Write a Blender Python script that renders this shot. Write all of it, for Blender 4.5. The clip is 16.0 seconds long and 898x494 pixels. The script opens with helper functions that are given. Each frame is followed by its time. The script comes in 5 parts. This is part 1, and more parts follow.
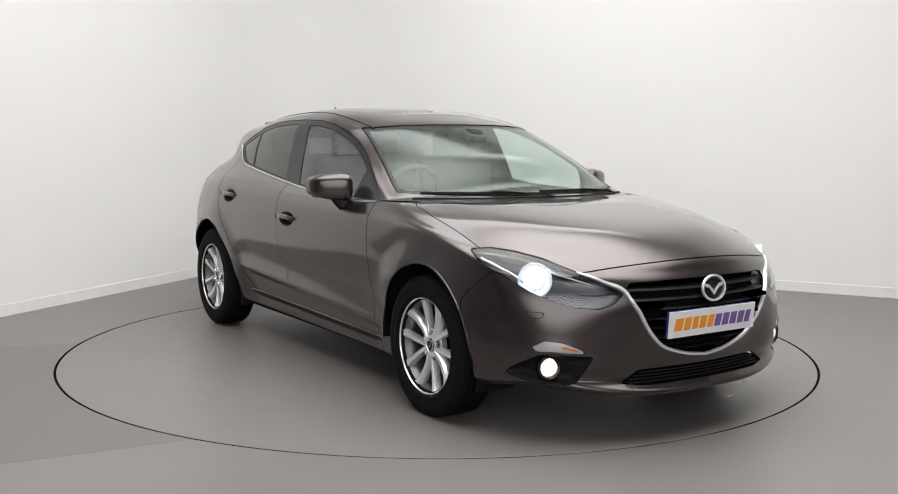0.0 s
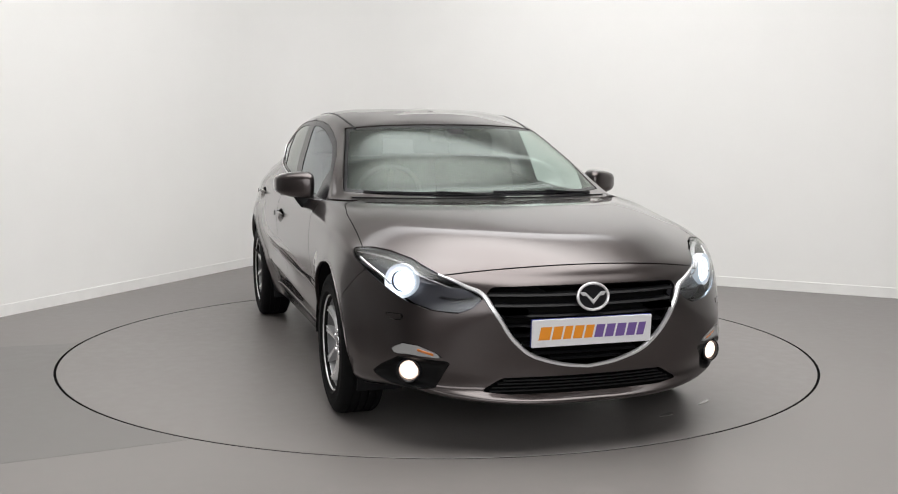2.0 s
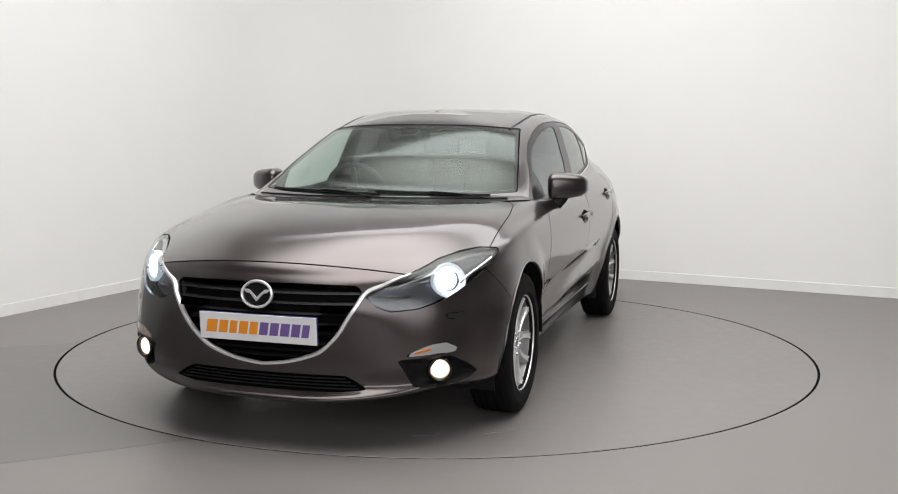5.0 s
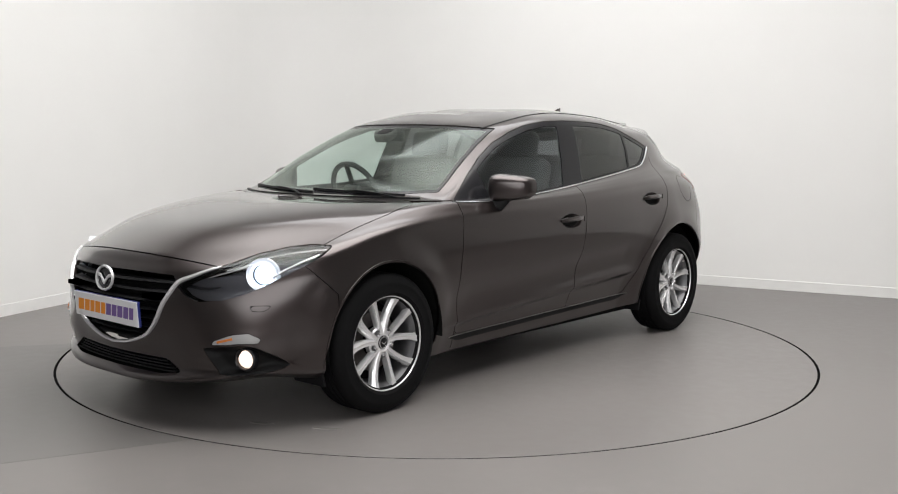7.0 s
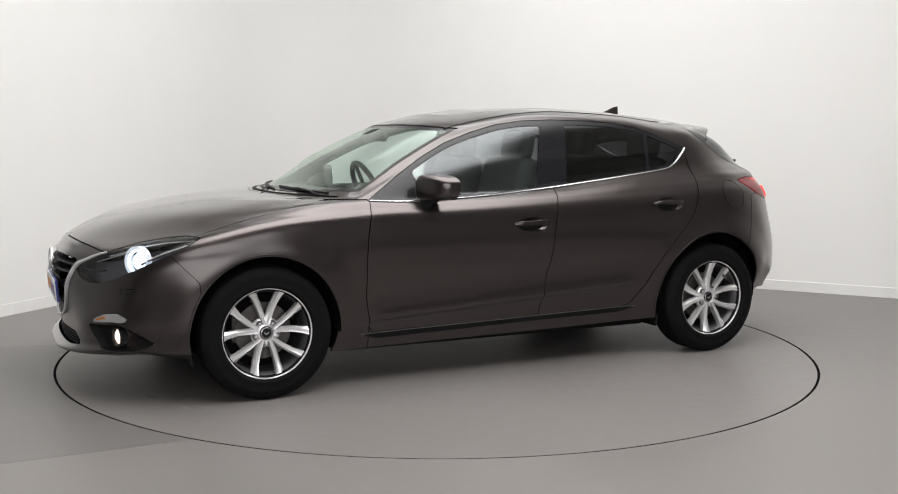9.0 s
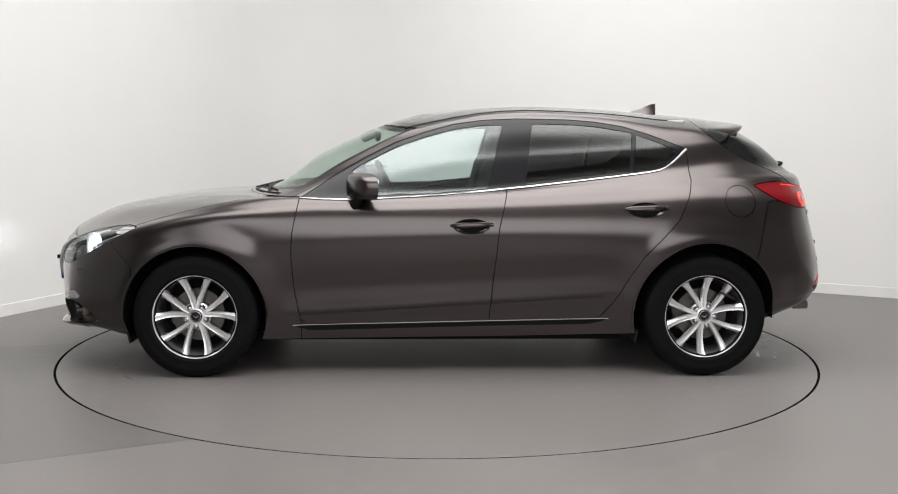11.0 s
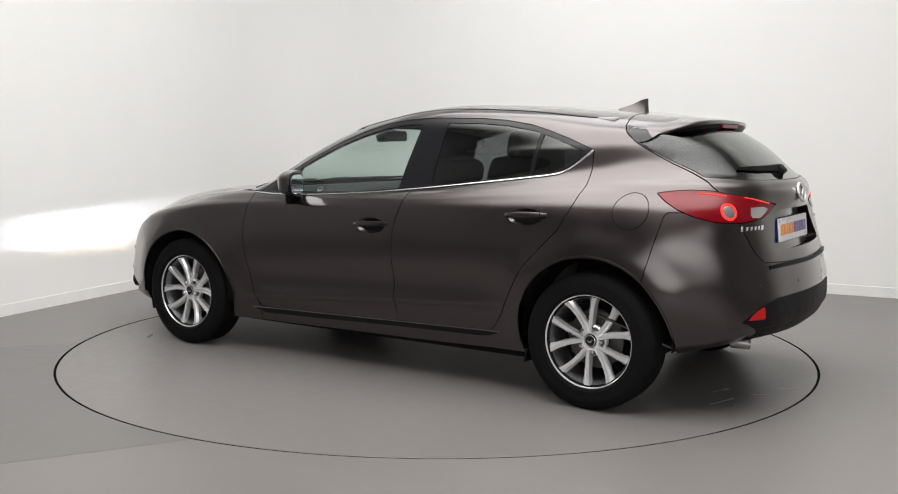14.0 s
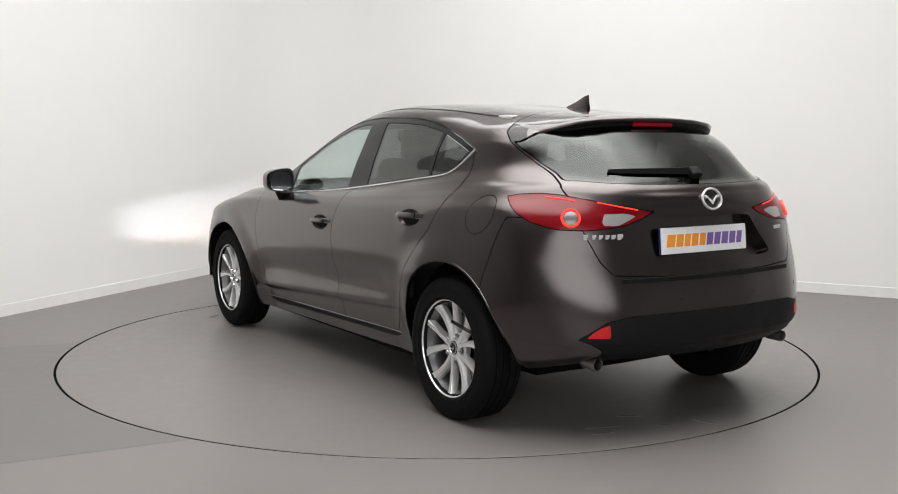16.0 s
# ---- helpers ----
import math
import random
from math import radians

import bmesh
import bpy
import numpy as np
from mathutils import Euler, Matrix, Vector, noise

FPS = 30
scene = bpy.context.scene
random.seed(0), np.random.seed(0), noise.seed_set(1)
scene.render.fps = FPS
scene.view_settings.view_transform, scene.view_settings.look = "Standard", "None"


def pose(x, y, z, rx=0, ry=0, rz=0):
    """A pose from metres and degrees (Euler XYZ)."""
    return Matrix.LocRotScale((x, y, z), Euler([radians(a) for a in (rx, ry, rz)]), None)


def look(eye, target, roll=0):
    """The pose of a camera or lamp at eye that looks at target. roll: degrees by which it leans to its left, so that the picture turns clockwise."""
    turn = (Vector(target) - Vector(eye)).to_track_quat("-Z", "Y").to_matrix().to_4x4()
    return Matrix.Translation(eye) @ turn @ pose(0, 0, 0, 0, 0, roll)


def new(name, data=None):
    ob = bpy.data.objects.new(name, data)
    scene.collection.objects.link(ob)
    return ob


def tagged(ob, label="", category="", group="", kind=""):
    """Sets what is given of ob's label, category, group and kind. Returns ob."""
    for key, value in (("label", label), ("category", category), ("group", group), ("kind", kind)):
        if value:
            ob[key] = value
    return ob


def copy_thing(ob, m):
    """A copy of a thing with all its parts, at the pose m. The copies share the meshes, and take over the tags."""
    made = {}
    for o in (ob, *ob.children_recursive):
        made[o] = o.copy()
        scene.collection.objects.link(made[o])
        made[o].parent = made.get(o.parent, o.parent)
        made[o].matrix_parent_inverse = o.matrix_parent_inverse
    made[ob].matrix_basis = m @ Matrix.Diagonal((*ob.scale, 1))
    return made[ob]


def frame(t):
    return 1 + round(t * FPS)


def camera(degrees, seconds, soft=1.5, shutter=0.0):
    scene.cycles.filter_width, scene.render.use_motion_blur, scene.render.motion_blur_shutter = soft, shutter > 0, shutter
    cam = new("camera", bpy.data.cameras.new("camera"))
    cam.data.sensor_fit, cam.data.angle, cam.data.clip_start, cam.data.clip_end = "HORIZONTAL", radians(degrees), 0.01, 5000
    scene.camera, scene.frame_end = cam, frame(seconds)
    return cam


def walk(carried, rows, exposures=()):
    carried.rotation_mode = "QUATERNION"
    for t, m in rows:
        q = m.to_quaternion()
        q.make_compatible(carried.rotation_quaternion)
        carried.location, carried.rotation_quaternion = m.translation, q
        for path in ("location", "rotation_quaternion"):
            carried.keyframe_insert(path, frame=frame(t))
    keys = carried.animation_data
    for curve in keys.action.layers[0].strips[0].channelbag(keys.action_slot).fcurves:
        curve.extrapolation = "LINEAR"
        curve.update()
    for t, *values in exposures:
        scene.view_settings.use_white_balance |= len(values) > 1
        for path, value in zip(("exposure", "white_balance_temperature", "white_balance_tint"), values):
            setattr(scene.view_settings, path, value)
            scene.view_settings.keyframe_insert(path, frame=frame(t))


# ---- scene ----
# Camera: stands still, looks over a turntable whose axis is the world's z axis.
cam = camera(48.64, 16.0, soft=1.05)
EYE = pose(0.0, -5.977, 1.25, 90 - 6.21, 0, -0.594) @ pose(0, 0, 0, 0, 0, 0.27)
walk(cam, [(0.0, EYE), (16.0, EYE)])

# Turn of the car and the turntable: seconds, heading of the nose in degrees.
TURN = [(0.0, -57.1), (0.5, -58.73), (1.0, -62.09), (1.5, -66.85), (2.0, -72.85), (2.5, -78.75), (3.0, -84.75),
        (3.5, -90.6), (4.0, -96.6), (4.5, -102.5), (5.0, -108.45), (6.0, -120.1), (7.0, -131.7), (7.5, -137.5),
        (8.0, -143.4), (8.5, -149.1), (9.0, -155.0), (10.0, -166.75), (11.0, -178.55), (11.5, -184.45), (12.0, -190.2),
        (12.5, -196.1), (13.0, -202.2), (13.5, -208.05), (14.0, -213.95), (14.5, -219.8), (15.0, -225.7),
        (15.5, -231.5), (16.0, -237.45)]
OFF_X, OFF_Y = -0.053, -0.034   # the car's middle from the turntable's axis

# ---- world and light ----
world = bpy.data.worlds.new("studio_world")
scene.world = world
world.use_nodes = True
world.node_tree.nodes["Background"].inputs[0].default_value = (0.9, 0.95, 1.0, 1)
world.node_tree.nodes["Background"].inputs[1].default_value = 0.05
scene.view_settings.exposure = 0.04


def area(name, m, sx, sy, watts, colour, soft=True):
    """A soft lamp; with soft edges its glow falls off from the middle, as cloth-covered banks do."""
    data = bpy.data.lights.new(name, "AREA")
    data.shape, data.size, data.size_y, data.energy, data.color = "RECTANGLE", sx, sy, watts, colour
    if soft:
        data.use_nodes = True
        nt = data.node_tree
        geo = nt.nodes.new("ShaderNodeNewGeometry")
        dist = nt.nodes.new("ShaderNodeVectorMath")
        dist.operation = "DISTANCE"
        dist.inputs[1].default_value = (0.5, 0.5, 0)
        fall = nt.nodes.new("ShaderNodeMapRange")
        fall.interpolation_type = "SMOOTHSTEP"
        fall.inputs["From Min"].default_value, fall.inputs["From Max"].default_value = 0.22, 0.52
        fall.inputs["To Min"].default_value, fall.inputs["To Max"].default_value = 1.7, 0.0
        nt.links.new(geo.outputs["Parametric"], dist.inputs[0])
        nt.links.new(dist.outputs["Value"], fall.inputs["Value"])
        nt.links.new(fall.outputs[0], nt.nodes["Emission"].inputs["Strength"])
    ob = new(name, data)
    ob.matrix_world = m
    return ob


# an overhead bank, a bank towards the far corner and an added broad key fill behind the camera, all outside the view
area("softbox_overhead", look((0.4, -1.7, 4.3), (0.4, -1.6, 0)), 7.8, 6.8, 478, (1.0, 0.985, 0.965))
area("softbox_back", look((0.4, 1.9, 4.3), (0.3, 2.7, 0)), 5.6, 2.2, 62, (0.985, 0.985, 1.0))
area("key_fill", look((0.4, -7.5, 2.1), (0.0, 0.0, 0.8)), 9.5, 3.6, 168, (0.99, 0.985, 0.985))

# ---- materials ----
def material(name, colour, rough=0.5, metal=0.0, coat=0.0, vary=0.0, scale=20.0, bump=0.0, glow=None, strength=0.0, spec=0.5):
    m = bpy.data.materials.new(name)
    m.use_nodes = True
    nt = m.node_tree
    b = nt.nodes["Principled BSDF"]
    b.inputs["Base Color"].default_value = (*colour, 1)
    b.inputs["Roughness"].default_value = rough
    b.inputs["Metallic"].default_value = metal
    b.inputs["Coat Weight"].default_value = coat
    b.inputs["Coat Roughness"].default_value = 0.025
    b.inputs["Specular IOR Level"].default_value = spec
    if glow:
        b.inputs["Emission Color"].default_value = (*glow, 1)
        b.inputs["Emission Strength"].default_value = strength
    if vary or bump:
        tc = nt.nodes.new("ShaderNodeTexCoord")
        n1 = nt.nodes.new("ShaderNodeTexNoise")
        n1.inputs["Scale"].default_value, n1.inputs["Detail"].default_value = scale, 6
        nt.links.new(tc.outputs["Object"], n1.inputs["Vector"])
        if vary:
            n2 = nt.nodes.new("ShaderNodeTexNoise")
            n2.inputs["Scale"].default_value, n2.inputs["Detail"].default_value = scale * 0.06, 4
            nt.links.new(tc.outputs["Object"], n2.inputs["Vector"])
            add = nt.nodes.new("ShaderNodeMath")
            add.operation = "ADD"
            nt.links.new(n1.outputs["Fac"], add.inputs[0])
            nt.links.new(n2.outputs["Fac"], add.inputs[1])
            mr = nt.nodes.new("ShaderNodeMapRange")
            mr.inputs["From Min"].default_value, mr.inputs["From Max"].default_value = 0.7, 1.3
            mr.inputs["To Min"].default_value, mr.inputs["To Max"].default_value = 1 - vary, 1 + vary
            nt.links.new(add.outputs[0], mr.inputs["Value"])
            mul = nt.nodes.new("ShaderNodeVectorMath")
            mul.operation = "SCALE"
            mul.inputs[0].default_value = colour
            nt.links.new(mr.outputs[0], mul.inputs["Scale"])
            nt.links.new(mul.outputs[0], b.inputs["Base Color"])
            mr2 = nt.nodes.new("ShaderNodeMapRange")
            mr2.inputs["From Min"].default_value, mr2.inputs["From Max"].default_value = 0.7, 1.3
            mr2.inputs["To Min"].default_value, mr2.inputs["To Max"].default_value = rough * 0.88, min(1, rough * 1.12)
            nt.links.new(add.outputs[0], mr2.inputs["Value"])
            nt.links.new(mr2.outputs[0], b.inputs["Roughness"])
        if bump:
            bn = nt.nodes.new("ShaderNodeBump")
            bn.inputs["Strength"].default_value, bn.inputs["Distance"].default_value = bump, 0.002
            nt.links.new(n1.outputs["Fac"], bn.inputs["Height"])
            nt.links.new(bn.outputs[0], b.inputs["Normal"])
    return m


def glass(name, tint, rough=0.035, base=0.075, gloss=(0.95, 0.98, 0.96)):
    """A thin pane: a tinted clear layer under a glossy surface."""
    m = bpy.data.materials.new(name)
    m.use_nodes = True
    nt = m.node_tree
    nt.nodes.remove(nt.nodes["Principled BSDF"])
    out = nt.nodes["Material Output"]
    tr = nt.nodes.new("ShaderNodeBsdfTransparent")
    tr.inputs[0].default_value = (*tint, 1)
    gl = nt.nodes.new("ShaderNodeBsdfGlossy")
    gl.inputs["Roughness"].default_value = rough
    gl.inputs["Color"].default_value = (*gloss, 1)
    lw = nt.nodes.new("ShaderNodeLayerWeight")
    lw.inputs["Blend"].default_value = 0.5
    pw = nt.nodes.new("ShaderNodeMath")
    pw.operation = "POWER"
    pw.inputs[1].default_value = 4.2
    nt.links.new(lw.outputs["Facing"], pw.inputs[0])
    fr = nt.nodes.new("ShaderNodeMath")
    fr.operation = "MULTIPLY_ADD"
    fr.inputs[1].default_value, fr.inputs[2].default_value = 1 - base, base
    nt.links.new(pw.outputs[0], fr.inputs[0])
    mx = nt.nodes.new("ShaderNodeMixShader")
    nt.links.new(fr.outputs[0], mx.inputs[0])
    nt.links.new(tr.outputs[0], mx.inputs[1])
    nt.links.new(gl.outputs[0], mx.inputs[2])
    nt.links.new(mx.outputs[0], out.inputs["Surface"])
    return m


PAINT = material("brown_grey_metallic_paint", (0.068, 0.0560, 0.0552), 0.30, 1.0, 1.0)
BLACK = material("black_plastic", (0.006, 0.006, 0.0065), 0.55, vary=0.1, scale=300.0, bump=0.15, spec=0.2)
GLOSS_BLACK = material("gloss_black_trim", (0.010, 0.010, 0.012), 0.22, spec=0.35)
DARK = material("dark_inner_liner", (0.006, 0.006, 0.006), 0.9, spec=0.1)
CHROME = material("satin_chrome", (0.82, 0.82, 0.84), 0.26, 1.0)
EXHAUST = material("dull_steel", (0.26, 0.25, 0.245), 0.35, 1.0)
ALLOY = material("silver_alloy", (0.86, 0.86, 0.87), 0.27, 0.66)
# darker copy of the alloy: shade inside the wheel put into its colour
ALLOY_SHADE = material("shade_painted_alloy", (0.16, 0.16, 0.165), 0.40, 0.85, 0, 0.1, 30.0)
RUBBER = material("tyre_rubber", (0.0055, 0.0055, 0.006), 0.8, spec=0.12, vary=0.15, scale=120.0, bump=0.3)
IRON = material("brake_iron", (0.13, 0.12, 0.115), 0.45, 0.9, 0, 0.15, 50.0)
CLEAR = glass("clear_glass", (0.78, 0.87, 0.85), base=0.09, gloss=(0.92, 0.97, 1.0))
SCREEN_GLASS = glass("windscreen_glass", (0.78, 0.87, 0.82), rough=0.12, base=0.055, gloss=(0.90, 1.0, 0.93))
PRIVACY = glass("privacy_glass", (0.16, 0.16, 0.17))
REAR_GLASS = glass("dark_rear_glass", (0.13, 0.13, 0.14), base=0.055)
LENS = glass("lamp_lens", (0.95, 0.96, 0.97), base=0.04)
MIRROR = material("mirror_glass", (0.85, 0.88, 0.9), 0.02, 1.0)
RED_LENS = material("red_lamp_lens", (0.17, 0.0015, 0.006), 0.15, coat=0.15, spec=0.3)
RED_GLOW = material("lit_red_lamp", (0.4, 0.01, 0.01), 0.3, glow=(1.0, 0.045, 0.030), strength=1.25)
RED_REFLECTOR = material("red_reflector", (0.55, 0.010, 0.010), 0.3)
AMBER = material("amber_indicator", (0.65, 0.2, 0.04), 0.15, coat=1.0)
CLEAR_PLASTIC = material("clear_indicator_lens", (0.42, 0.42, 0.42), 0.2, 0.4, 0.6)
HEAD_GLOW = material("lit_headlamp", (1, 1, 1), 0.2, glow=(0.70, 0.86, 1.0), strength=2.6)
PROJECTOR_GLOW = material("lit_projector_lens", (0.8, 0.9, 1), 0.2, glow=(0.66, 0.80, 1.0), strength=0.95)
# bowl is no lamp: its weak glow stands for projector light on it
REFLECTOR_GLOW = material("glowing_lamp_bowl", (0.8, 0.8, 0.85), 0.25, 0.6, glow=(0.74, 0.88, 1.0), strength=0.42)
BRIGHT = material("bright_badge_chrome", (0.82, 0.82, 0.84), 0.25, 0.55)
# light-blocking black for the hoods round the added beam sources
SHIELD = material("beam_block_black", (0.0, 0.0, 0.0), 1.0, spec=0.0)
SMOKE = material("smoked_dome", (0.16, 0.15, 0.15), 0.2, coat=1.0)
# added sources hidden in the grille, in place of the lamps' own beams
BEAM_GLOW = material("hidden_beam_source", (1, 1, 1), 0.2, glow=(0.86, 0.92, 1.0), strength=15000.0)
FOG_BEAM = material("hidden_fog_source", (1, 1, 1), 0.2, glow=(1.0, 0.64, 0.44), strength=24000.0)
FOG_GLOW = material("lit_fog_lamp", (1, 1, 1), 0.2, glow=(1.0, 0.74, 0.60), strength=1.25)
PLATE_WHITE = material("white_plate", (0.78, 0.78, 0.80), 0.3, vary=0.02, scale=30.0)
PLATE_BLUE = material("blue_plate_band", (0.02, 0.03, 0.18), 0.35)
ORANGE = material("orange_print", (0.85, 0.30, 0.02), 0.4)
PURPLE = material("purple_print", (0.17, 0.10, 0.32), 0.4)
SEAT = material("black_seat_fabric", (0.03, 0.03, 0.032), 0.85, vary=0.2, scale=200.0, bump=0.3)
TRIM_GREY = material("light_grey_cabin_lining", (0.42, 0.42, 0.40), 0.8, vary=0.05, scale=60.0)
LAMP_GREY = material("dark_lamp_bowl", (0.10, 0.10, 0.115), 0.3, 0.7)
WALL = material("white_painted_wall", (0.80, 0.795, 0.78), 0.75, vary=0.012, scale=3.0, bump=0.05)
# greys of added, unseen walls, set by what the car should reflect
SIDE_WALL = material("unseen_grey_side_wall", (0.29, 0.29, 0.29), 0.8, vary=0.05, scale=4.0)
BACK_WALL = material("unseen_light_grey_wall", (0.40, 0.40, 0.395), 0.8, vary=0.05, scale=4.0)
SLAT = material("matt_black_slat", (0.007, 0.007, 0.008), 0.5, spec=0.18)
SKIRT = material("white_skirting_paint", (0.78, 0.775, 0.76), 0.5, vary=0.03, scale=8.0)
FLOOR = material("grey_brown_vinyl_floor", (0.177, 0.164, 0.159), 0.42, vary=0.11, scale=14.0, bump=0.05)
FLOOR_DARK = material("darker_grey_vinyl_floor", (0.135, 0.127, 0.124), 0.40, vary=0.12, scale=14.0, bump=0.05)
TABLE = material("turntable_vinyl", (0.177, 0.164, 0.159), 0.40, vary=0.06, scale=14.0, bump=0.05)
# near-black that paints the shade inside the turntable's gap
GAP = material("gap_shade", (0.004, 0.004, 0.004), 0.9, spec=0.1)
WET = material("wet_streak", (0.27, 0.26, 0.255), 0.2)
CEILING = material("white_ceiling", (0.8, 0.8, 0.79), 0.8, vary=0.02, scale=4.0)


# ---- mesh helpers ----
def mesh_object(name, verts, faces, mat, parent=None, label="", smooth=True):
    me = bpy.data.meshes.new(name)
    me.from_pydata([tuple(map(float, v)) for v in verts], [], [tuple(int(i) for i in f) for f in faces])
    me.materials.append(mat)
    if smooth:
        me.polygons.foreach_set("use_smooth", [True] * len(me.polygons))
    me.update()
    ob = new(name, me)
    ob.parent = parent
    return tagged(ob, label)


def part(name, bm, mat, parent=None, label="", smooth=False, m=None):
    """One mesh object made from a bmesh, under its thing or part."""
    me = bpy.data.meshes.new(name)
    if m is not None:
        bmesh.ops.transform(bm, matrix=m, verts=bm.verts)
    bmesh.ops.recalc_face_normals(bm, faces=bm.faces)
    bm.to_mesh(me)
    bm.free()
    me.materials.append(mat)
    if smooth:
        me.polygons.foreach_set("use_smooth", [True] * len(me.polygons))
        me.set_sharp_from_angle(angle=radians(38))
    ob = new(name, me)
    ob.parent = parent
    return tagged(ob, label)


def box(sx, sy, sz, bevel=0.004, seg=2):
    bm = bmesh.new()
    bmesh.ops.create_cube(bm, size=1.0, matrix=Matrix.Diagonal((sx, sy, sz, 1)))
    if bevel:
        bmesh.ops.bevel(bm, geom=bm.edges[:], offset=bevel, segments=seg, affect="EDGES", profile=0.5)
    return bm


def prism(points, depth, bevel=0.0, seg=2):
    """A flat outline in the local x-y plane, depth along z from 0."""
    bm = bmesh.new()
    vs = [bm.verts.new((p[0], p[1], 0)) for p in points]
    f = bm.faces.new(vs)
    ext = bmesh.ops.extrude_face_region(bm, geom=[f])
    bmesh.ops.translate(bm, vec=(0, 0, depth), verts=[v for v in ext["geom"] if isinstance(v, bmesh.types.BMVert)])
    if bevel:
        bmesh.ops.bevel(bm, geom=bm.edges[:], offset=bevel, segments=seg, affect="EDGES", profile=0.5)
    return bm


def revolve(profile, steps=64, arc=2 * math.pi):
    """A profile of (radius, height along y) spun round the y axis."""
    bm = bmesh.new()
    closed = abs(arc - 2 * math.pi) < 1e-6
    n = steps if closed else steps + 1
    rings = []
    for i in range(n):
        a = arc * i / steps
        rings.append([bm.verts.new((r * math.cos(a), h, r * math.sin(a))) for r, h in profile])
    for i in range(steps):
        a, b = rings[i], rings[(i + 1) % n]
        for j in range(len(profile) - 1):
            bm.faces.new((a[j], a[j + 1], b[j + 1], b[j]))
    bmesh.ops.remove_doubles(bm, verts=bm.verts, dist=1e-5)
    return bm


def sweep(points, section, closed=False, up=Vector((0, 0, 1)), scale=None):
    """A section (list of (side, up) offsets) carried along points."""
    bm = bmesh.new()
    pts = [Vector(p) for p in points]
    n = len(pts)
    rings = []
    for i, p in enumerate(pts):
        a = pts[(i - 1) % n] if closed or i else p
        b = pts[(i + 1) % n] if closed or i < n - 1 else p
        d = (b - a).normalized()
        u = up[i] if isinstance(up, list) else up
        side = d.cross(u).normalized()
        w = side.cross(d).normalized()
        k = scale[i] if scale else 1.0
        rings.append([bm.verts.new(p + side * (s * k) + w * (t * k)) for s, t in section])
    m = len(section)
    for i in range(n if closed else n - 1):
        a, b = rings[i], rings[(i + 1) % n]
        for j in range(m):
            bm.faces.new((a[j], a[(j + 1) % m], b[(j + 1) % m], b[j]))
    if not closed:
        bm.faces.new(rings[0])
        bm.faces.new(rings[-1])
    return bm


def circle(r, n=10, squash=1.0):
    return [(r * math.cos(2 * math.pi * i / n), squash * r * math.sin(2 * math.pi * i / n)) for i in range(n)]


def ribbon(w, h):
    """A slim rounded strip section, w wide and h high."""
    return [(-w / 2, 0), (-w / 2, h * 0.5), (-w * 0.3, h), (w * 0.3, h), (w / 2, h * 0.5), (w / 2, 0)]


def smooth_line(points, per=6, closed=False):
    """A curve through the points."""
    P = [Vector(p) for p in points]
    n = len(P)
    out = []
    for i in range(n if closed else n - 1):
        p0 = P[(i - 1) % n] if closed or i else 2 * P[0] - P[1]
        p1, p2 = P[i], P[(i + 1) % n]
        p3 = P[(i + 2) % n] if closed or i + 2 < n else 2 * P[-1] - P[-2]
        for k in range(per):
            t = k / per
            out.append(0.5 * (2 * p1 + (p2 - p0) * t + (2 * p0 - 5 * p1 + 4 * p2 - p3) * t * t + (3 * p1 - p0 - 3 * p2 + p3) * t ** 3))
    if not closed:
        out.append(P[-1])
    return out


# ---- the room ----
CORNER = np.array([-1.49, 4.61])
LEFT_DIR, RIGHT_DIR = np.array([-0.389, -0.921]), np.array([0.8806, -0.4738])
ROOM_H = 4.4


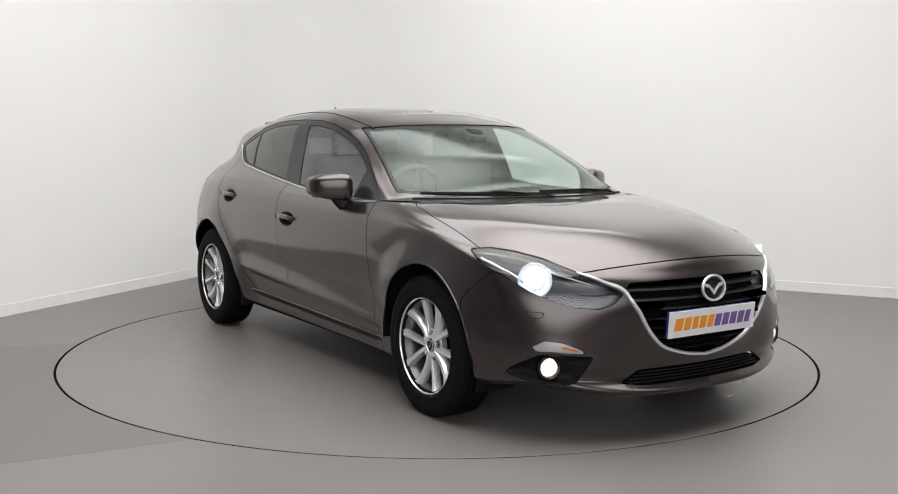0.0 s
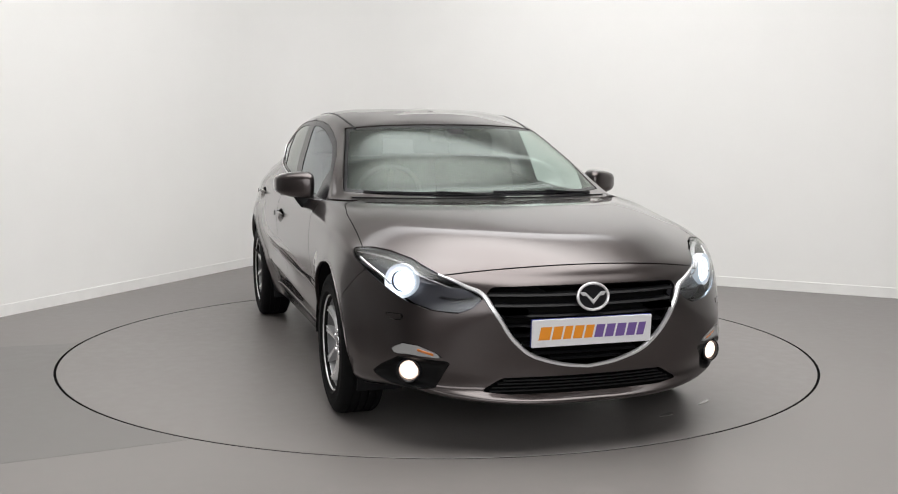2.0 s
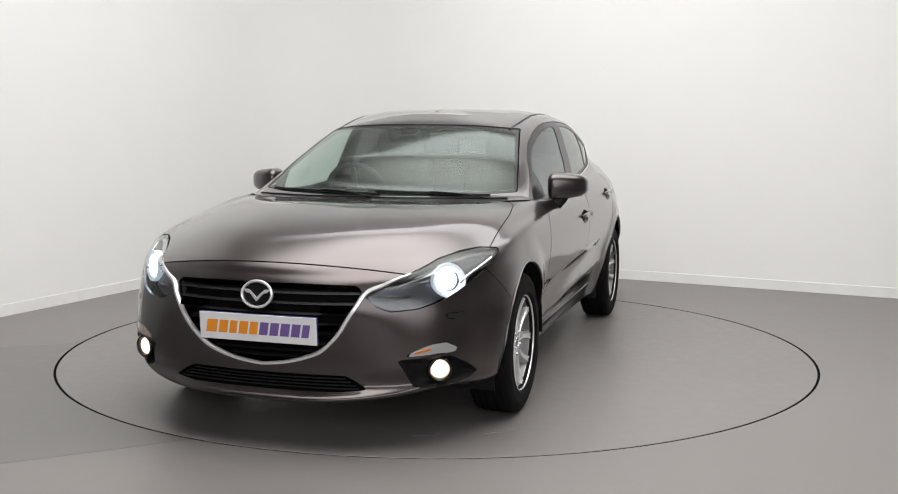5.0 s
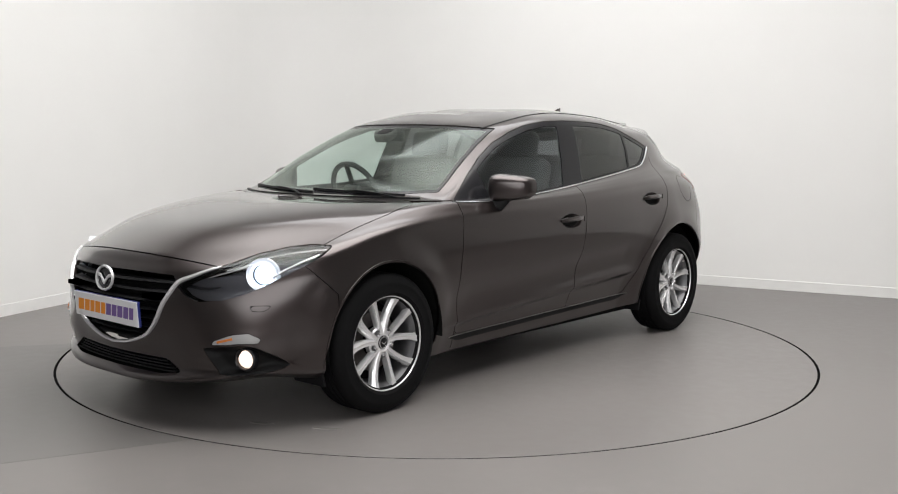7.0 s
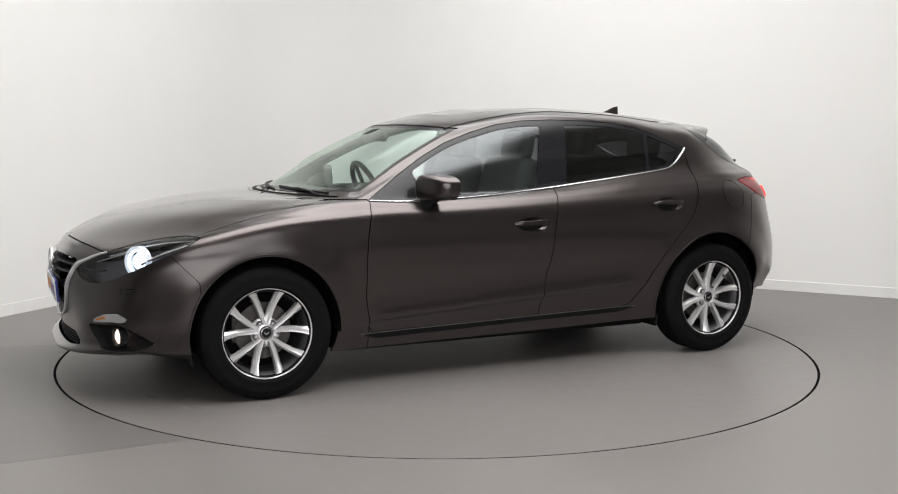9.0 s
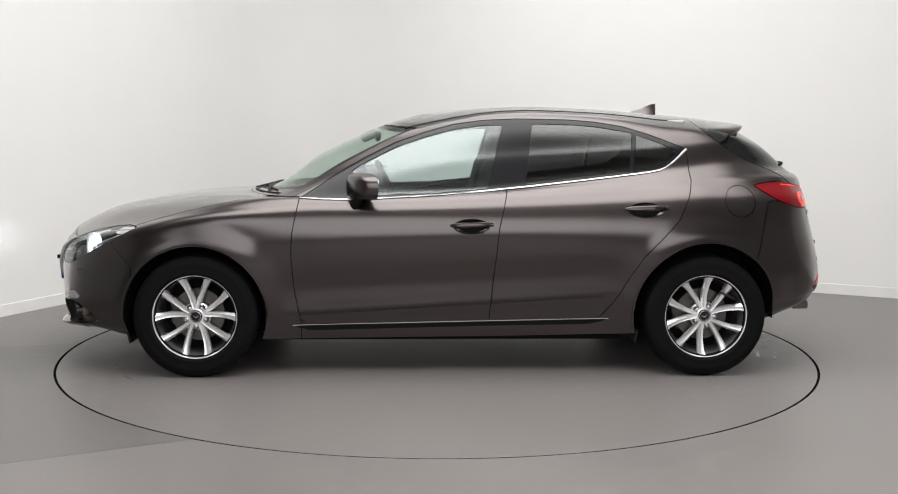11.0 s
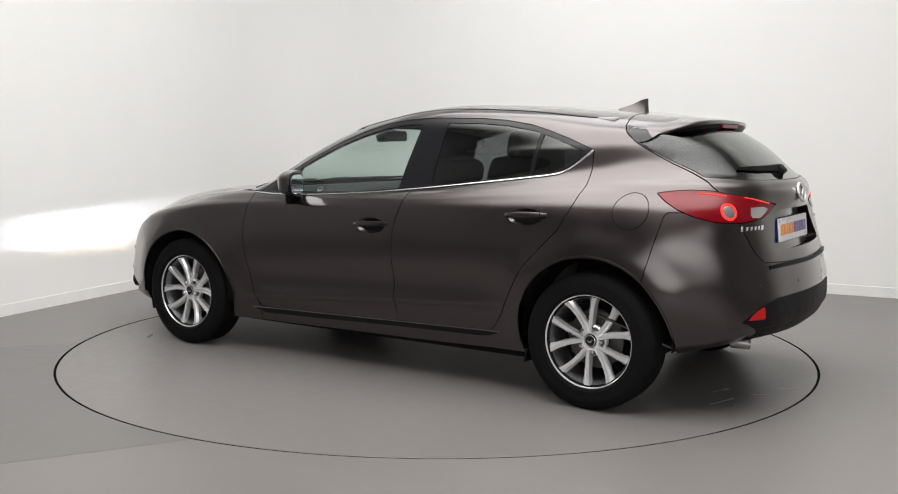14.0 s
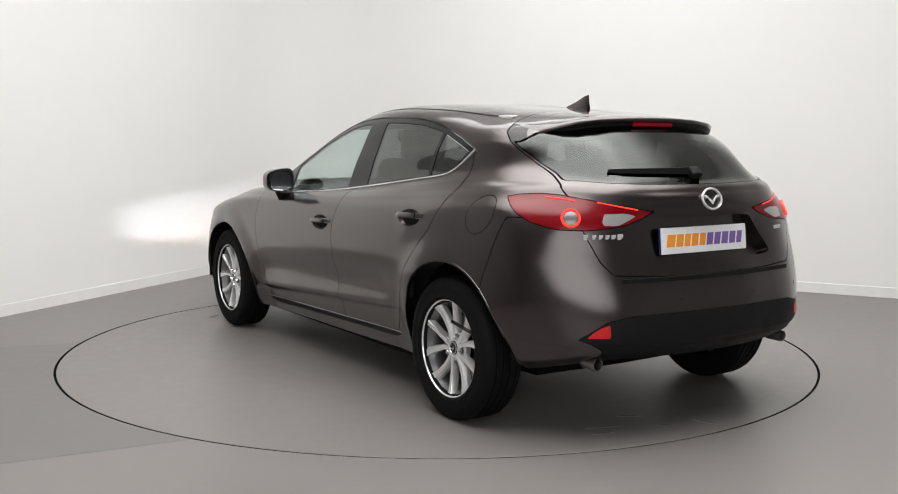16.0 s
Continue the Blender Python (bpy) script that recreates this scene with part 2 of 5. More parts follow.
def room():
    a = CORNER + LEFT_DIR * 13.5
    c = CORNER + RIGHT_DIR * 12.0
    d = a + RIGHT_DIR * 12.0
    # plan line of the inner face, with the far corner rounded
    k = 1.1
    arc = [(CORNER + LEFT_DIR * k) * (1 - t) ** 2 + CORNER * 2 * t * (1 - t) + (CORNER + RIGHT_DIR * k) * t * t
           for t in np.linspace(0, 1, 33)]
    # side, near and far walls are unseen, added to close the room and tone reflections
    runs = [("wall_back", arc, "white painted curved corner of the studio wall"),
            ("wall_side", [a, CORNER + LEFT_DIR * 4.7], "unseen grey wall added at the open end of the studio"),
            ("wall_left", [CORNER + LEFT_DIR * 4.7, arc[0]], "plain white painted studio wall with low skirting"),
            ("wall_right", [arc[-1], c], "plain white painted studio wall with low skirting"),
            ("wall_near", [c, d], "unseen grey wall added beside the viewer"),
            ("wall_far", [d, a], "unseen grey wall added at the open end of the studio")]
    mid = np.array([0.5, -2.0])
    for name, line, label in runs:
        line = [np.array(p) for p in line]
        for nm, lo, hi, inner, outer, mat in ((name, 0.0, ROOM_H, 0.0, 0.15, BACK_WALL if name in ("wall_far", "wall_near") else SIDE_WALL if name == "wall_side" else WALL), ("skirting_" + name[5:], 0.0, 0.085, -0.014, -0.002, SKIRT)):
            if nm.startswith("skirting") and name in ("wall_near", "wall_far", "wall_side"):
                continue
            vs, fs = [], []
            for i, p in enumerate(line):
                q0, q1 = line[max(i - 1, 0)], line[min(i + 1, len(line) - 1)]
                t = (q1 - q0) / np.linalg.norm(q1 - q0)
                n = np.array([t[1], -t[0]])
                if np.dot(n, p - mid) < 0:
                    n = -n
                for off, z in ((inner, lo), (inner, hi - (0.004 if inner else 0)), (inner + 0.004 if inner else outer, hi), (outer, lo)):
                    vs.append((*(p + n * off), z))
            for i in range(len(line) - 1):
                for j in range(4):
                    b = i * 4
                    fs.append((b + j, b + (j + 1) % 4, b + 4 + (j + 1) % 4, b + 4 + j))
            ob = mesh_object(nm, vs, fs, mat, smooth=False)
            if name == "wall_back":
                ob.data.polygons.foreach_set("use_smooth", [True] * len(ob.data.polygons))
                ob.data.set_sharp_from_angle(angle=radians(30))
            tagged(ob, label if nm == name else "low white skirting board along the studio wall", "wall" if nm == name else "skirting", kind="structure")
    out = [a, CORNER, c, d]
    ob = mesh_object("ceiling", [(*(p + (p - mid) * 0.05), ROOM_H + 0.002) for p in out] + [(*(p + (p - mid) * 0.05), ROOM_H + 0.15) for p in out],
                     [(0, 1, 2, 3), (4, 5, 6, 7)] + [(i, (i + 1) % 4, 4 + (i + 1) % 4, 4 + i) for i in range(4)], CEILING, smooth=False)
    tagged(ob, "plain white studio ceiling above the turntable", "ceiling", kind="structure")
    # floor with a round hole for the turntable
    R = TABLE_R + 0.005
    n = 128
    vs = [(R * math.cos(2 * math.pi * i / n), R * math.sin(2 * math.pi * i / n), 0) for i in range(n)]
    vs += [(16 * math.cos(2 * math.pi * i / n), 16 * math.sin(2 * math.pi * i / n), 0) for i in range(n)]
    vs += [(R * math.cos(2 * math.pi * i / n), R * math.sin(2 * math.pi * i / n), -0.03) for i in range(n)]
    fs = [(i, (i + 1) % n, n + (i + 1) % n, n + i) for i in range(n)] + [(i, 2 * n + i, 2 * n + (i + 1) % n, (i + 1) % n) for i in range(n)]
    ob = mesh_object("floor", vs, fs, FLOOR, smooth=False)
    ob.data.materials.append(GAP)
    for p in ob.data.polygons[n:]:
        p.material_index = 1
    tagged(ob, "satin grey-brown vinyl studio floor", "floor", kind="structure")
    # darker strip of flooring running in from the left
    strip = [(-2.21, 0.03), (-2.28, -0.02), (-2.9, -0.18), (-6.4, -1.15), (-6.4, -4.6), (-1.7, -2.262), (-1.36, -2.10), (-1.02, -1.935)]
    arc = [(R * 1.002 * math.cos(t), R * 1.002 * math.sin(t)) for t in np.linspace(math.radians(242), math.radians(179.5), 24)]
    tagged(part("floor_strip", prism(strip + arc, 0.0004), FLOOR_DARK, m=pose(0, 0, 0.0003)), "darker strip of vinyl floor", "floor", kind="structure")
    bm = bmesh.new()
    bmesh.ops.create_circle(bm, cap_ends=True, segments=96, radius=R + 0.05, matrix=pose(0, 0, -0.028))
    tagged(part("floor_pit", bm, GAP), "pit below the turntable rim, coloured near-black as shade", "floor", kind="structure")


TABLE_R = 2.185


def turntable():
    bm = revolve([(0, -0.024), (TABLE_R - 0.011, -0.024), (TABLE_R - 0.009, -0.002), (TABLE_R - 0.011, 0.0), (0, 0.0)], 160)
    ob = part("turntable", bm, TABLE, m=pose(0, 0, 0, 90))
    # vinyl rim's side goes near-black: the gap's shade put into its colour
    ob.data.materials.append(GAP)
    for f in ob.data.polygons:
        if f.center.z < -0.0015:
            f.material_index = 1
    return tagged(ob, "round flush turntable of grey-brown vinyl under the car", "turntable")


room()
turntable_ob = turntable()

# ---- the car's skin: style lines from the nose round the left side to the tail (x ahead, y left, z up) ----
STATION = (1.35, 0.85, 0.30, -0.28, -0.85, -1.35)


def style(front, side, rear):
    """One style line: five points round the nose, (y, z) at the six stations of the side, five points round the tail."""
    mid = [(x, y, z) if len(p) == 2 else p for x, p in zip(STATION, side) for y, z in (p[-2:],)]
    LINES.append(np.array(list(front) + mid + list(rear), float))


LINES = []
style([(2.08, 0, .180), (2.06, .30, .185), (2.00, .52, .205), (1.88, .70, .235), (1.70, .80, .215)],
      [(0.83, 0.2), (0.79, 0.19), (0.785, 0.195), (0.785, 0.2), (0.80, 0.215), (0.824, 0.24)],
      [(-1.71, 0.715, 0.285), (-1.865, 0.63, 0.32), (-1.97, 0.52, 0.345), (-2.045, 0.28, 0.35), (-2.07, 0, 0.35)])
style([(2.236, 0, .212), (2.216, .30, .217), (2.120, .54, .236), (1.97, .72, .265), (1.74, .835, .255)],
      [(0.863, 0.25), (0.808, 0.245), (0.803, 0.25), (0.803, 0.255), (0.812, 0.27), (0.866, 0.3)],
      [(-1.75, 0.762, 0.335), (-1.935, 0.67, 0.365), (-2.03, 0.54, 0.385), (-2.095, 0.28, 0.39), (-2.115, 0, 0.39)])
style([(2.192, 0, .255), (2.170, .30, .260), (2.100, .54, .276), (1.975, .726, .298), (1.74, .847, .300)],
      [(0.875, 0.305), (0.820, 0.302), (0.8145, 0.305), (0.8145, 0.31), (0.825, 0.325), (0.876, 0.35)],
      [(-1.76, 0.78, 0.382), (-1.95, 0.68, 0.397), (-2.045, 0.545, 0.407), (-2.105, 0.28, 0.410), (-2.125, 0, 0.410)])
style([(2.195, 0, .32), (2.165, .30, .325), (2.112, .55, .335), (1.988, .735, .35), (1.74, .86, .36)],
      [(0.888, 0.36), (0.832, 0.36), (0.826, 0.36), (0.826, 0.365), (0.838, 0.38), (0.886, 0.4)],
      [(-1.77, 0.798, 0.43), (-1.965, 0.69, 0.43), (-2.06, 0.55, 0.43), (-2.115, 0.28, 0.43), (-2.135, 0, 0.43)])
style([(2.215, 0, .44), (2.185, .30, .445), (2.112, .55, .455), (1.975, .74, .47), (1.735, .865, .48)],
      [(0.893, 0.48), (0.856, 0.48), (0.852, 0.48), (0.851, 0.485), (0.862, 0.5), (0.891, 0.52)],
      [(-1.78, 0.825, 0.54), (-1.965, 0.7, 0.54), (-2.06, 0.56, 0.54), (-2.115, 0.28, 0.54), (-2.135, 0, 0.54)])
style([(2.235, 0, .55), (2.205, .30, .555), (2.102, .55, .565), (1.948, .745, .58), (1.725, .865, .60)],
      [(0.891, 0.61), (0.880, 0.6), (0.883, 0.61), (0.887, 0.62), (0.894, 0.63), (0.894, 0.64)],
      [(-1.78, 0.825, 0.65), (-1.955, 0.7, 0.65), (-2.04, 0.56, 0.65), (-2.095, 0.28, 0.65), (-2.115, 0, 0.65)])
style([(2.225, 0, .64), (2.19, .30, .645), (2.076, .55, .65), (1.908, .745, .67), (1.705, .858, .70)],
      [(0.881, 0.73), (0.891, 0.73), (0.896, 0.75), (0.9, 0.77), (0.9, 0.78), (0.886, 0.79)],
      [(-1.767, 0.812, 0.8), (-1.925, 0.688, 0.8), (-2.005, 0.55, 0.79), (-2.048, 0.28, 0.78), (-2.068, 0, 0.78)])
style([(2.19, 0, .705), (2.15, .30, .705), (2.03, .56, .715), (1.85, .735, .74), (1.67, .835, .775)],
      [(0.872, 0.835), (0.872, 0.865), (0.875, 0.875), (0.875, 0.89), (0.868, 0.915), (0.845, 0.94)],
      [(-1.72, 0.775, 0.95), (-1.885, 0.675, 0.945), (-1.97, 0.54, 0.93), (-2.018, 0.28, 0.92), (-2.042, 0, 0.92)])
style([(2.14, 0, .758), (2.09, .30, .757), (1.95, .54, .765), (1.77, .69, .79), (1.58, .785, .82)],
      [(1.27, 0.825, 0.875), (0.84, 0.845, 0.905), (0.85, 0.915), (0.85, 0.935), (0.838, 0.965), (0.807, 0.995)],
      [(-1.68, 0.735, 1.005), (-1.845, 0.64, 1.01), (-1.95, 0.52, 1), (-2.023, 0.28, 0.995), (-2.05, 0, 0.995)])
style([(1.9, 0, 0.864), (1.87, 0.28, 0.864), (1.74, 0.49, 0.869), (1.55, 0.625, 0.884), (1.37, 0.72, 0.895)],
      [(1.12, 0.785, 0.92), (0.83, 0.825, 0.93), (0.83, 0.935), (0.825, 0.96), (0.815, 0.995), (-1.33, 0.767, 1.035)],
      [(-1.64, 0.715, 1.045), (-1.825, 0.62, 1.05), (-1.94, 0.5, 1.04), (-2.005, 0.28, 1.035), (-2.03, 0, 1.035)])
style([(1.5, 0, 0.934), (1.49, 0.26, 0.934), (1.4, 0.45, 0.934), (1.27, 0.58, 0.937), (1.13, 0.685, 0.935)],
      [(0.98, 0.76, 0.942), (0.815, 0.81, 0.94), (0.812, 0.945), (0.803, 0.975), (0.79, 1.02), (-1.31, 0.737, 1.065)],
      [(-1.6, 0.68, 1.075), (-1.795, 0.595, 1.075), (-1.92, 0.48, 1.065), (-1.985, 0.27, 1.06), (-2.01, 0, 1.06)])
style([(1.14, 0, .955), (1.13, .24, .955), (1.09, .42, .953), (1.03, .56, .952), (.95, .67, .953)],
      [(0.87, 0.745, 0.952), (0.79, 0.79, 0.945), (0.28, 0.79, 0.957), (-0.29, 0.777, 0.992), (-0.85, 0.755, 1.05), (-1.28, 0.71, 1.1)],
      [(-1.56, 0.64, 1.12), (-1.75, 0.56, 1.11), (-1.885, 0.46, 1.09), (-1.947, 0.26, 1.085), (-1.965, 0, 1.085)])
style([(.735, 0, 1.175), (.725, .23, 1.17), (.69, .40, 1.165), (.64, .525, 1.155), (.57, .62, 1.145)],
      [(0.5, 0.67, 1.14), (0.42, 0.70, 1.135), (0.08, 0.72, 1.15), (-0.35, 0.72, 1.175), (-0.85, 0.705, 1.205), (-1.23, 0.665, 1.235)],
      [(-1.48, 0.6, 1.245), (-1.64, 0.52, 1.24), (-1.745, 0.42, 1.225), (-1.795, 0.24, 1.22), (-1.81, 0, 1.22)])
style([(.37, 0, 1.337), (.365, .20, 1.333), (.34, .35, 1.327), (.30, .44, 1.32), (.24, .51, 1.315)],
      [(0.15, 0.558, 1.322), (0.03, 0.590, 1.338), (-0.15, 0.612, 1.362), (-0.43, 0.624, 1.375), (-0.85, 0.614, 1.36), (-1.15, 0.582, 1.33)],
      [(-1.36, 0.55, 1.315), (-1.5, 0.49, 1.31), (-1.58, 0.4, 1.315), (-1.625, 0.23, 1.335), (-1.635, 0, 1.342)])
style([(.22, 0, 1.38), (.21, .14, 1.38), (.18, .25, 1.377), (.13, .33, 1.375), (.07, .39, 1.378)],
      [(-0.01, 0.43, 1.388), (-0.1, 0.455, 1.398), (-0.25, 0.47, 1.413), (-0.47, 0.475, 1.42), (-0.85, 0.465, 1.405), (-1.13, 0.44, 1.382)],
      [(-1.32, 0.41, 1.367), (-1.45, 0.36, 1.358), (-1.53, 0.3, 1.354), (-1.57, 0.17, 1.357), (-1.58, 0, 1.36)])
style([(.12, 0, 1.401), (.11, 0, 1.402), (.09, 0, 1.405), (.06, 0, 1.409), (.01, 0, 1.416)],
      [(-0.06, 0, 1.425), (-0.14, 0, 1.431), (-0.28, 0, 1.438), (-0.48, 0, 1.442), (-0.85, 0, 1.429), (-1.12, 0, 1.408)],
      [(-1.3, 0, 1.394), (-1.4, 0, 1.384), (-1.46, 0, 1.376), (-1.49, 0, 1.372), (-1.5, 0, 1.37)])


def spline(K, P, u):
    """Cubic through P (first axis) at knots K, sampled at u."""
    K, P, u = np.asarray(K, float), np.asarray(P, float), np.asarray(u, float)
    h = np.diff(K)
    s = np.diff(P, axis=0) / h.reshape(-1, *[1] * (P.ndim - 1))
    T = np.empty_like(P)
    w = (h[1:] / (h[1:] + h[:-1])).reshape(-1, *[1] * (P.ndim - 1))
    T[1:-1] = w * s[:-1] + (1 - w) * s[1:]
    T[0], T[-1] = s[0], s[-1]
    i = np.clip(np.searchsorted(K, u, side="right") - 1, 0, len(K) - 2)
    sh = (-1, *[1] * (P.ndim - 1))
    t, hh = ((u - K[i]) / h[i]).reshape(sh), h[i].reshape(sh)
    return ((2 * t ** 3 - 3 * t ** 2 + 1) * P[i] + (t ** 3 - 2 * t ** 2 + t) * hh * T[i]
            + (-2 * t ** 3 + 3 * t ** 2) * P[i + 1] + (t ** 3 - t ** 2) * hh * T[i + 1])


def skin_grid(nc=250, nr=210):
    net = np.array(LINES)                                   # rows, columns, xyz
    flip = np.array([1, -1, 1])
    net = np.concatenate([net[:, 1:2] * flip, net, net[:, -2:-1] * flip], axis=1)
    kc = np.concatenate([[0], np.cumsum(np.linalg.norm(np.diff(net[3:10], axis=1), axis=2).mean(0))])
    kr = np.concatenate([[0], np.cumsum(np.linalg.norm(np.diff(net, axis=0), axis=2)[:, 3:-3].mean(1) ** 0.8)])
    uc = np.linspace(kc[1], kc[-2], nc)
    dense = spline(kc, net.transpose(1, 0, 2), uc)          # columns, rows, xyz
    ur = np.linspace(0, kr[-1], nr)
    dense = spline(kr, dense.transpose(1, 0, 2), ur)        # rows, columns, xyz
    dense[:, 0, 1] = dense[:, -1, 1] = 0
    dense[-1, :, 1] = 0
    return dense


GRID = skin_grid()
# brows over the wheel arches
for ax, az, ar in ((1.347, 0.33, 0.365), (-1.347, 0.335, 0.378)):
    away = np.hypot(GRID[..., 0] - ax, GRID[..., 2] - az) - ar
    k = np.clip((0.15 - away) / 0.13, 0, 1)
    GRID[..., 1] += 0.013 * k * k * (3 - 2 * k) * (GRID[..., 1] > 0.55) * np.clip((GRID[..., 2] - 0.22) / 0.2, 0, 1)
# crease low on the doors, rising to the rear, with the skin tucked in below it
crease = 0.340 + 0.062 * (0.85 - GRID[..., 0])
k = np.clip((crease - GRID[..., 2]) / 0.026, 0, 1)
GRID[..., 1] -= 0.017 * k * k * (3 - 2 * k) * (GRID[..., 1] > 0.55) * np.clip((0.93 - np.abs(GRID[..., 0])) / 0.16, 0, 1)
# hollow above the crease that flares out again just over it
over = GRID[..., 2] - crease
dent = 0.011 * np.exp(-(over / 0.040) ** 2) * (over > 0) - 0.013 * np.exp(-((over - 0.125) / 0.060) ** 2)
GRID[..., 1] += (dent + 0.011 * (over <= 0) * np.exp(-(over / 0.05) ** 2)) * (GRID[..., 1] > 0.55) * np.clip((0.93 - np.abs(GRID[..., 0])) / 0.20, 0, 1)
NR, NC = GRID.shape[:2]
gu = np.gradient(GRID, axis=1)
gu[:, 0] = gu[:, -1] = np.array([0, 1, 0])
gu[:, -1, 1] = -1
gv = np.gradient(GRID, axis=0)
GN = np.cross(gu, gv)
ln = np.linalg.norm(GN, axis=2, keepdims=True)
GN = np.where(ln > 1e-9, GN / np.maximum(ln, 1e-9), np.array([0, 0, 1.0]))
GN[-1] = GN[-3]
GN[-1, :, 1] = 0
if GN[30, NC // 2, 1] < 0:
    GN = -GN
V = [np.concatenate([p, n]) for p, n in zip(GRID.reshape(-1, 3), GN.reshape(-1, 3))]
SKIN = [(r * NC + c, r * NC + c + 1, (r + 1) * NC + c + 1, (r + 1) * NC + c) for r in range(NR - 1) for c in range(NC - 1)]

from mathutils.bvhtree import BVHTree
TREE = BVHTree.FromPolygons([Vector(v[:3]) for v in V], SKIN)


def on_skin(origin, way, lift=0.0):
    """Place and outward normal where a ray meets the left half of the skin."""
    p, n, i, d = TREE.ray_cast(Vector(origin), Vector(way))
    if p is None:
        p, n, i, d = TREE.find_nearest(Vector(origin))
    if n.dot(Vector(way)) > 0:
        n = -n
    return p + n * lift, n


def at_front(y, z, lift=0.0):
    return on_skin((5, y, z), (-1, 0, 0), lift)


def at_side(x, z, lift=0.0):
    return on_skin((x, 5, z), (0, -1, 0), lift)


def at_top(x, y, lift=0.0):
    return on_skin((x, y, 3), (0, 0, -1), lift)


def at_rear(y, z, lift=0.0):
    return on_skin((-5, y, z), (1, 0, 0), lift)


def at_round(x0, a, z, lift=0.0):
    """Round a corner: a is the arc at 0.9 m from a vertical axis at x0; x0 > 0 for the nose, < 0 for the tail."""
    s = 1 if x0 > 0 else -1
    d = Vector((s * math.cos(a / 0.9), math.sin(a / 0.9), 0))
    return on_skin(Vector((x0, 0, z)) + d * 3, -d, lift)


# ---- cutting the skin into panels ----
def outline(points, curve=0):
    pts = np.array(points, float)
    if curve:
        pts = np.array([tuple(v)[:2] for v in smooth_line([(p[0], p[1], 0) for p in points], curve, True)])
    return pts


def signed(poly, q):
    """Distance from the outline in the plane: below zero inside."""
    a, b = poly, np.roll(poly, -1, axis=0)
    d = np.full(len(q), 1e9)
    inside = np.zeros(len(q), bool)
    for (ax, ay), (bx, by) in zip(a, b):
        ex, ey = bx - ax, by - ay
        t = np.clip(((q[:, 0] - ax) * ex + (q[:, 1] - ay) * ey) / (ex * ex + ey * ey + 1e-12), 0, 1)
        d = np.minimum(d, np.hypot(q[:, 0] - ax - t * ex, q[:, 1] - ay - t * ey))
        cross = ((ay > q[:, 1]) != (by > q[:, 1])) & (q[:, 0] < (bx - ax) * (q[:, 1] - ay) / (by - ay + 1e-12) + ax)
        inside ^= cross
    return np.where(inside, -d, d)


def side_of(P):
    return P[:, [0, 2]]


def end_of(P):
    return P[:, [1, 2]]


def top_of(P):
    return P[:, [0, 1]]


def nose_round(P):
    return np.stack([np.arctan2(P[:, 1], P[:, 0] - 1.2) * 0.9, P[:, 2]], 1)


def tail_round(P):
    return np.stack([np.arctan2(P[:, 1], -1.2 - P[:, 0]) * 0.9, P[:, 2]], 1)


def split(faces, fn, level):
    """Cut faces where fn crosses level: those below and those above."""
    used = sorted({i for f in faces for i in f})
    P = np.array([V[i][:3] for i in used])
    vals = fn(P) - level
    vals[np.abs(vals) < 1e-5] = 1e-5
    d = dict(zip(used, vals))
    low, high, made = [], [], {}
    for f in faces:
        s = [d[i] < 0 for i in f]
        if all(s):
            low.append(f)
        elif not any(s):
            high.append(f)
        else:
            lo, hi = [], []
            for k, i in enumerate(f):
                j = f[(k + 1) % len(f)]
                (lo if d[i] < 0 else hi).append(i)
                if (d[i] < 0) != (d[j] < 0):
                    key = (min(i, j), max(i, j))
                    if key not in made:
                        t = d[key[0]] / (d[key[0]] - d[key[1]])
                        V.append(V[key[0]] * (1 - t) + V[key[1]] * t)
                        made[key] = len(V) - 1
                    lo.append(made[key])
                    hi.append(made[key])
            for g, out in ((lo, low), (hi, high)):
                if len(g) > 2:
                    out.append(tuple(g))
    return low, high


def take(faces, fn, gap=0.0022):
    """The panel inside fn, and the rest, with a shut line between."""
    inside, rest = split(faces, fn, -gap)
    if gap:
        _, rest = split(rest, fn, gap)
    return inside, rest


def panel(name, faces, mat, parent, label="", mirror=False, whole=False, lift=0.0, rim=0.014, smooth=True, shape=None):
    """Faces of the half skin as one mesh: mirrored to the right side, or both halves as one."""
    verts, index, out = [], {}, []

    def vid(i, m):
        on_axis = abs(V[i][1]) < 1e-7
        key = (i, m and not on_axis)
        if key not in index:
            v = V[i]
            s = -1 if m else 1
            n = np.array([v[3], v[4] * s, v[5]])
            up = lift + (shape(v) if shape else 0.0)
            verts.append((np.array([v[0], v[1] * s, v[2]]) + n * up, n))
            index[key] = len(verts) - 1
        return index[key]

    for m in ((False, True) if whole else (mirror,)):
        for f in faces:
            g = tuple(dict.fromkeys(vid(i, m) for i in f))
            if len(g) > 2:
                out.append(g[::-1] if m else g)
    co = [v[0] for v in verts]
    if rim:
        edges = {}
        for f in out:
            for a, b in zip(f, f[1:] + f[:1]):
                k = (min(a, b), max(a, b))
                edges[k] = None if k in edges else (a, b)
        top, low = {}, {}
        for e in edges.values():
            if e is None:
                continue
            for i in e:
                if i not in top:
                    top[i] = len(co)
                    co.append(verts[i][0])
                    low[i] = len(co)
                    co.append(verts[i][0] - verts[i][1] * rim)
            out.append((top[e[1]], top[e[0]], low[e[0]], low[e[1]]))
    return mesh_object(name, co, out, mat, parent, label, smooth)


car = new("car")
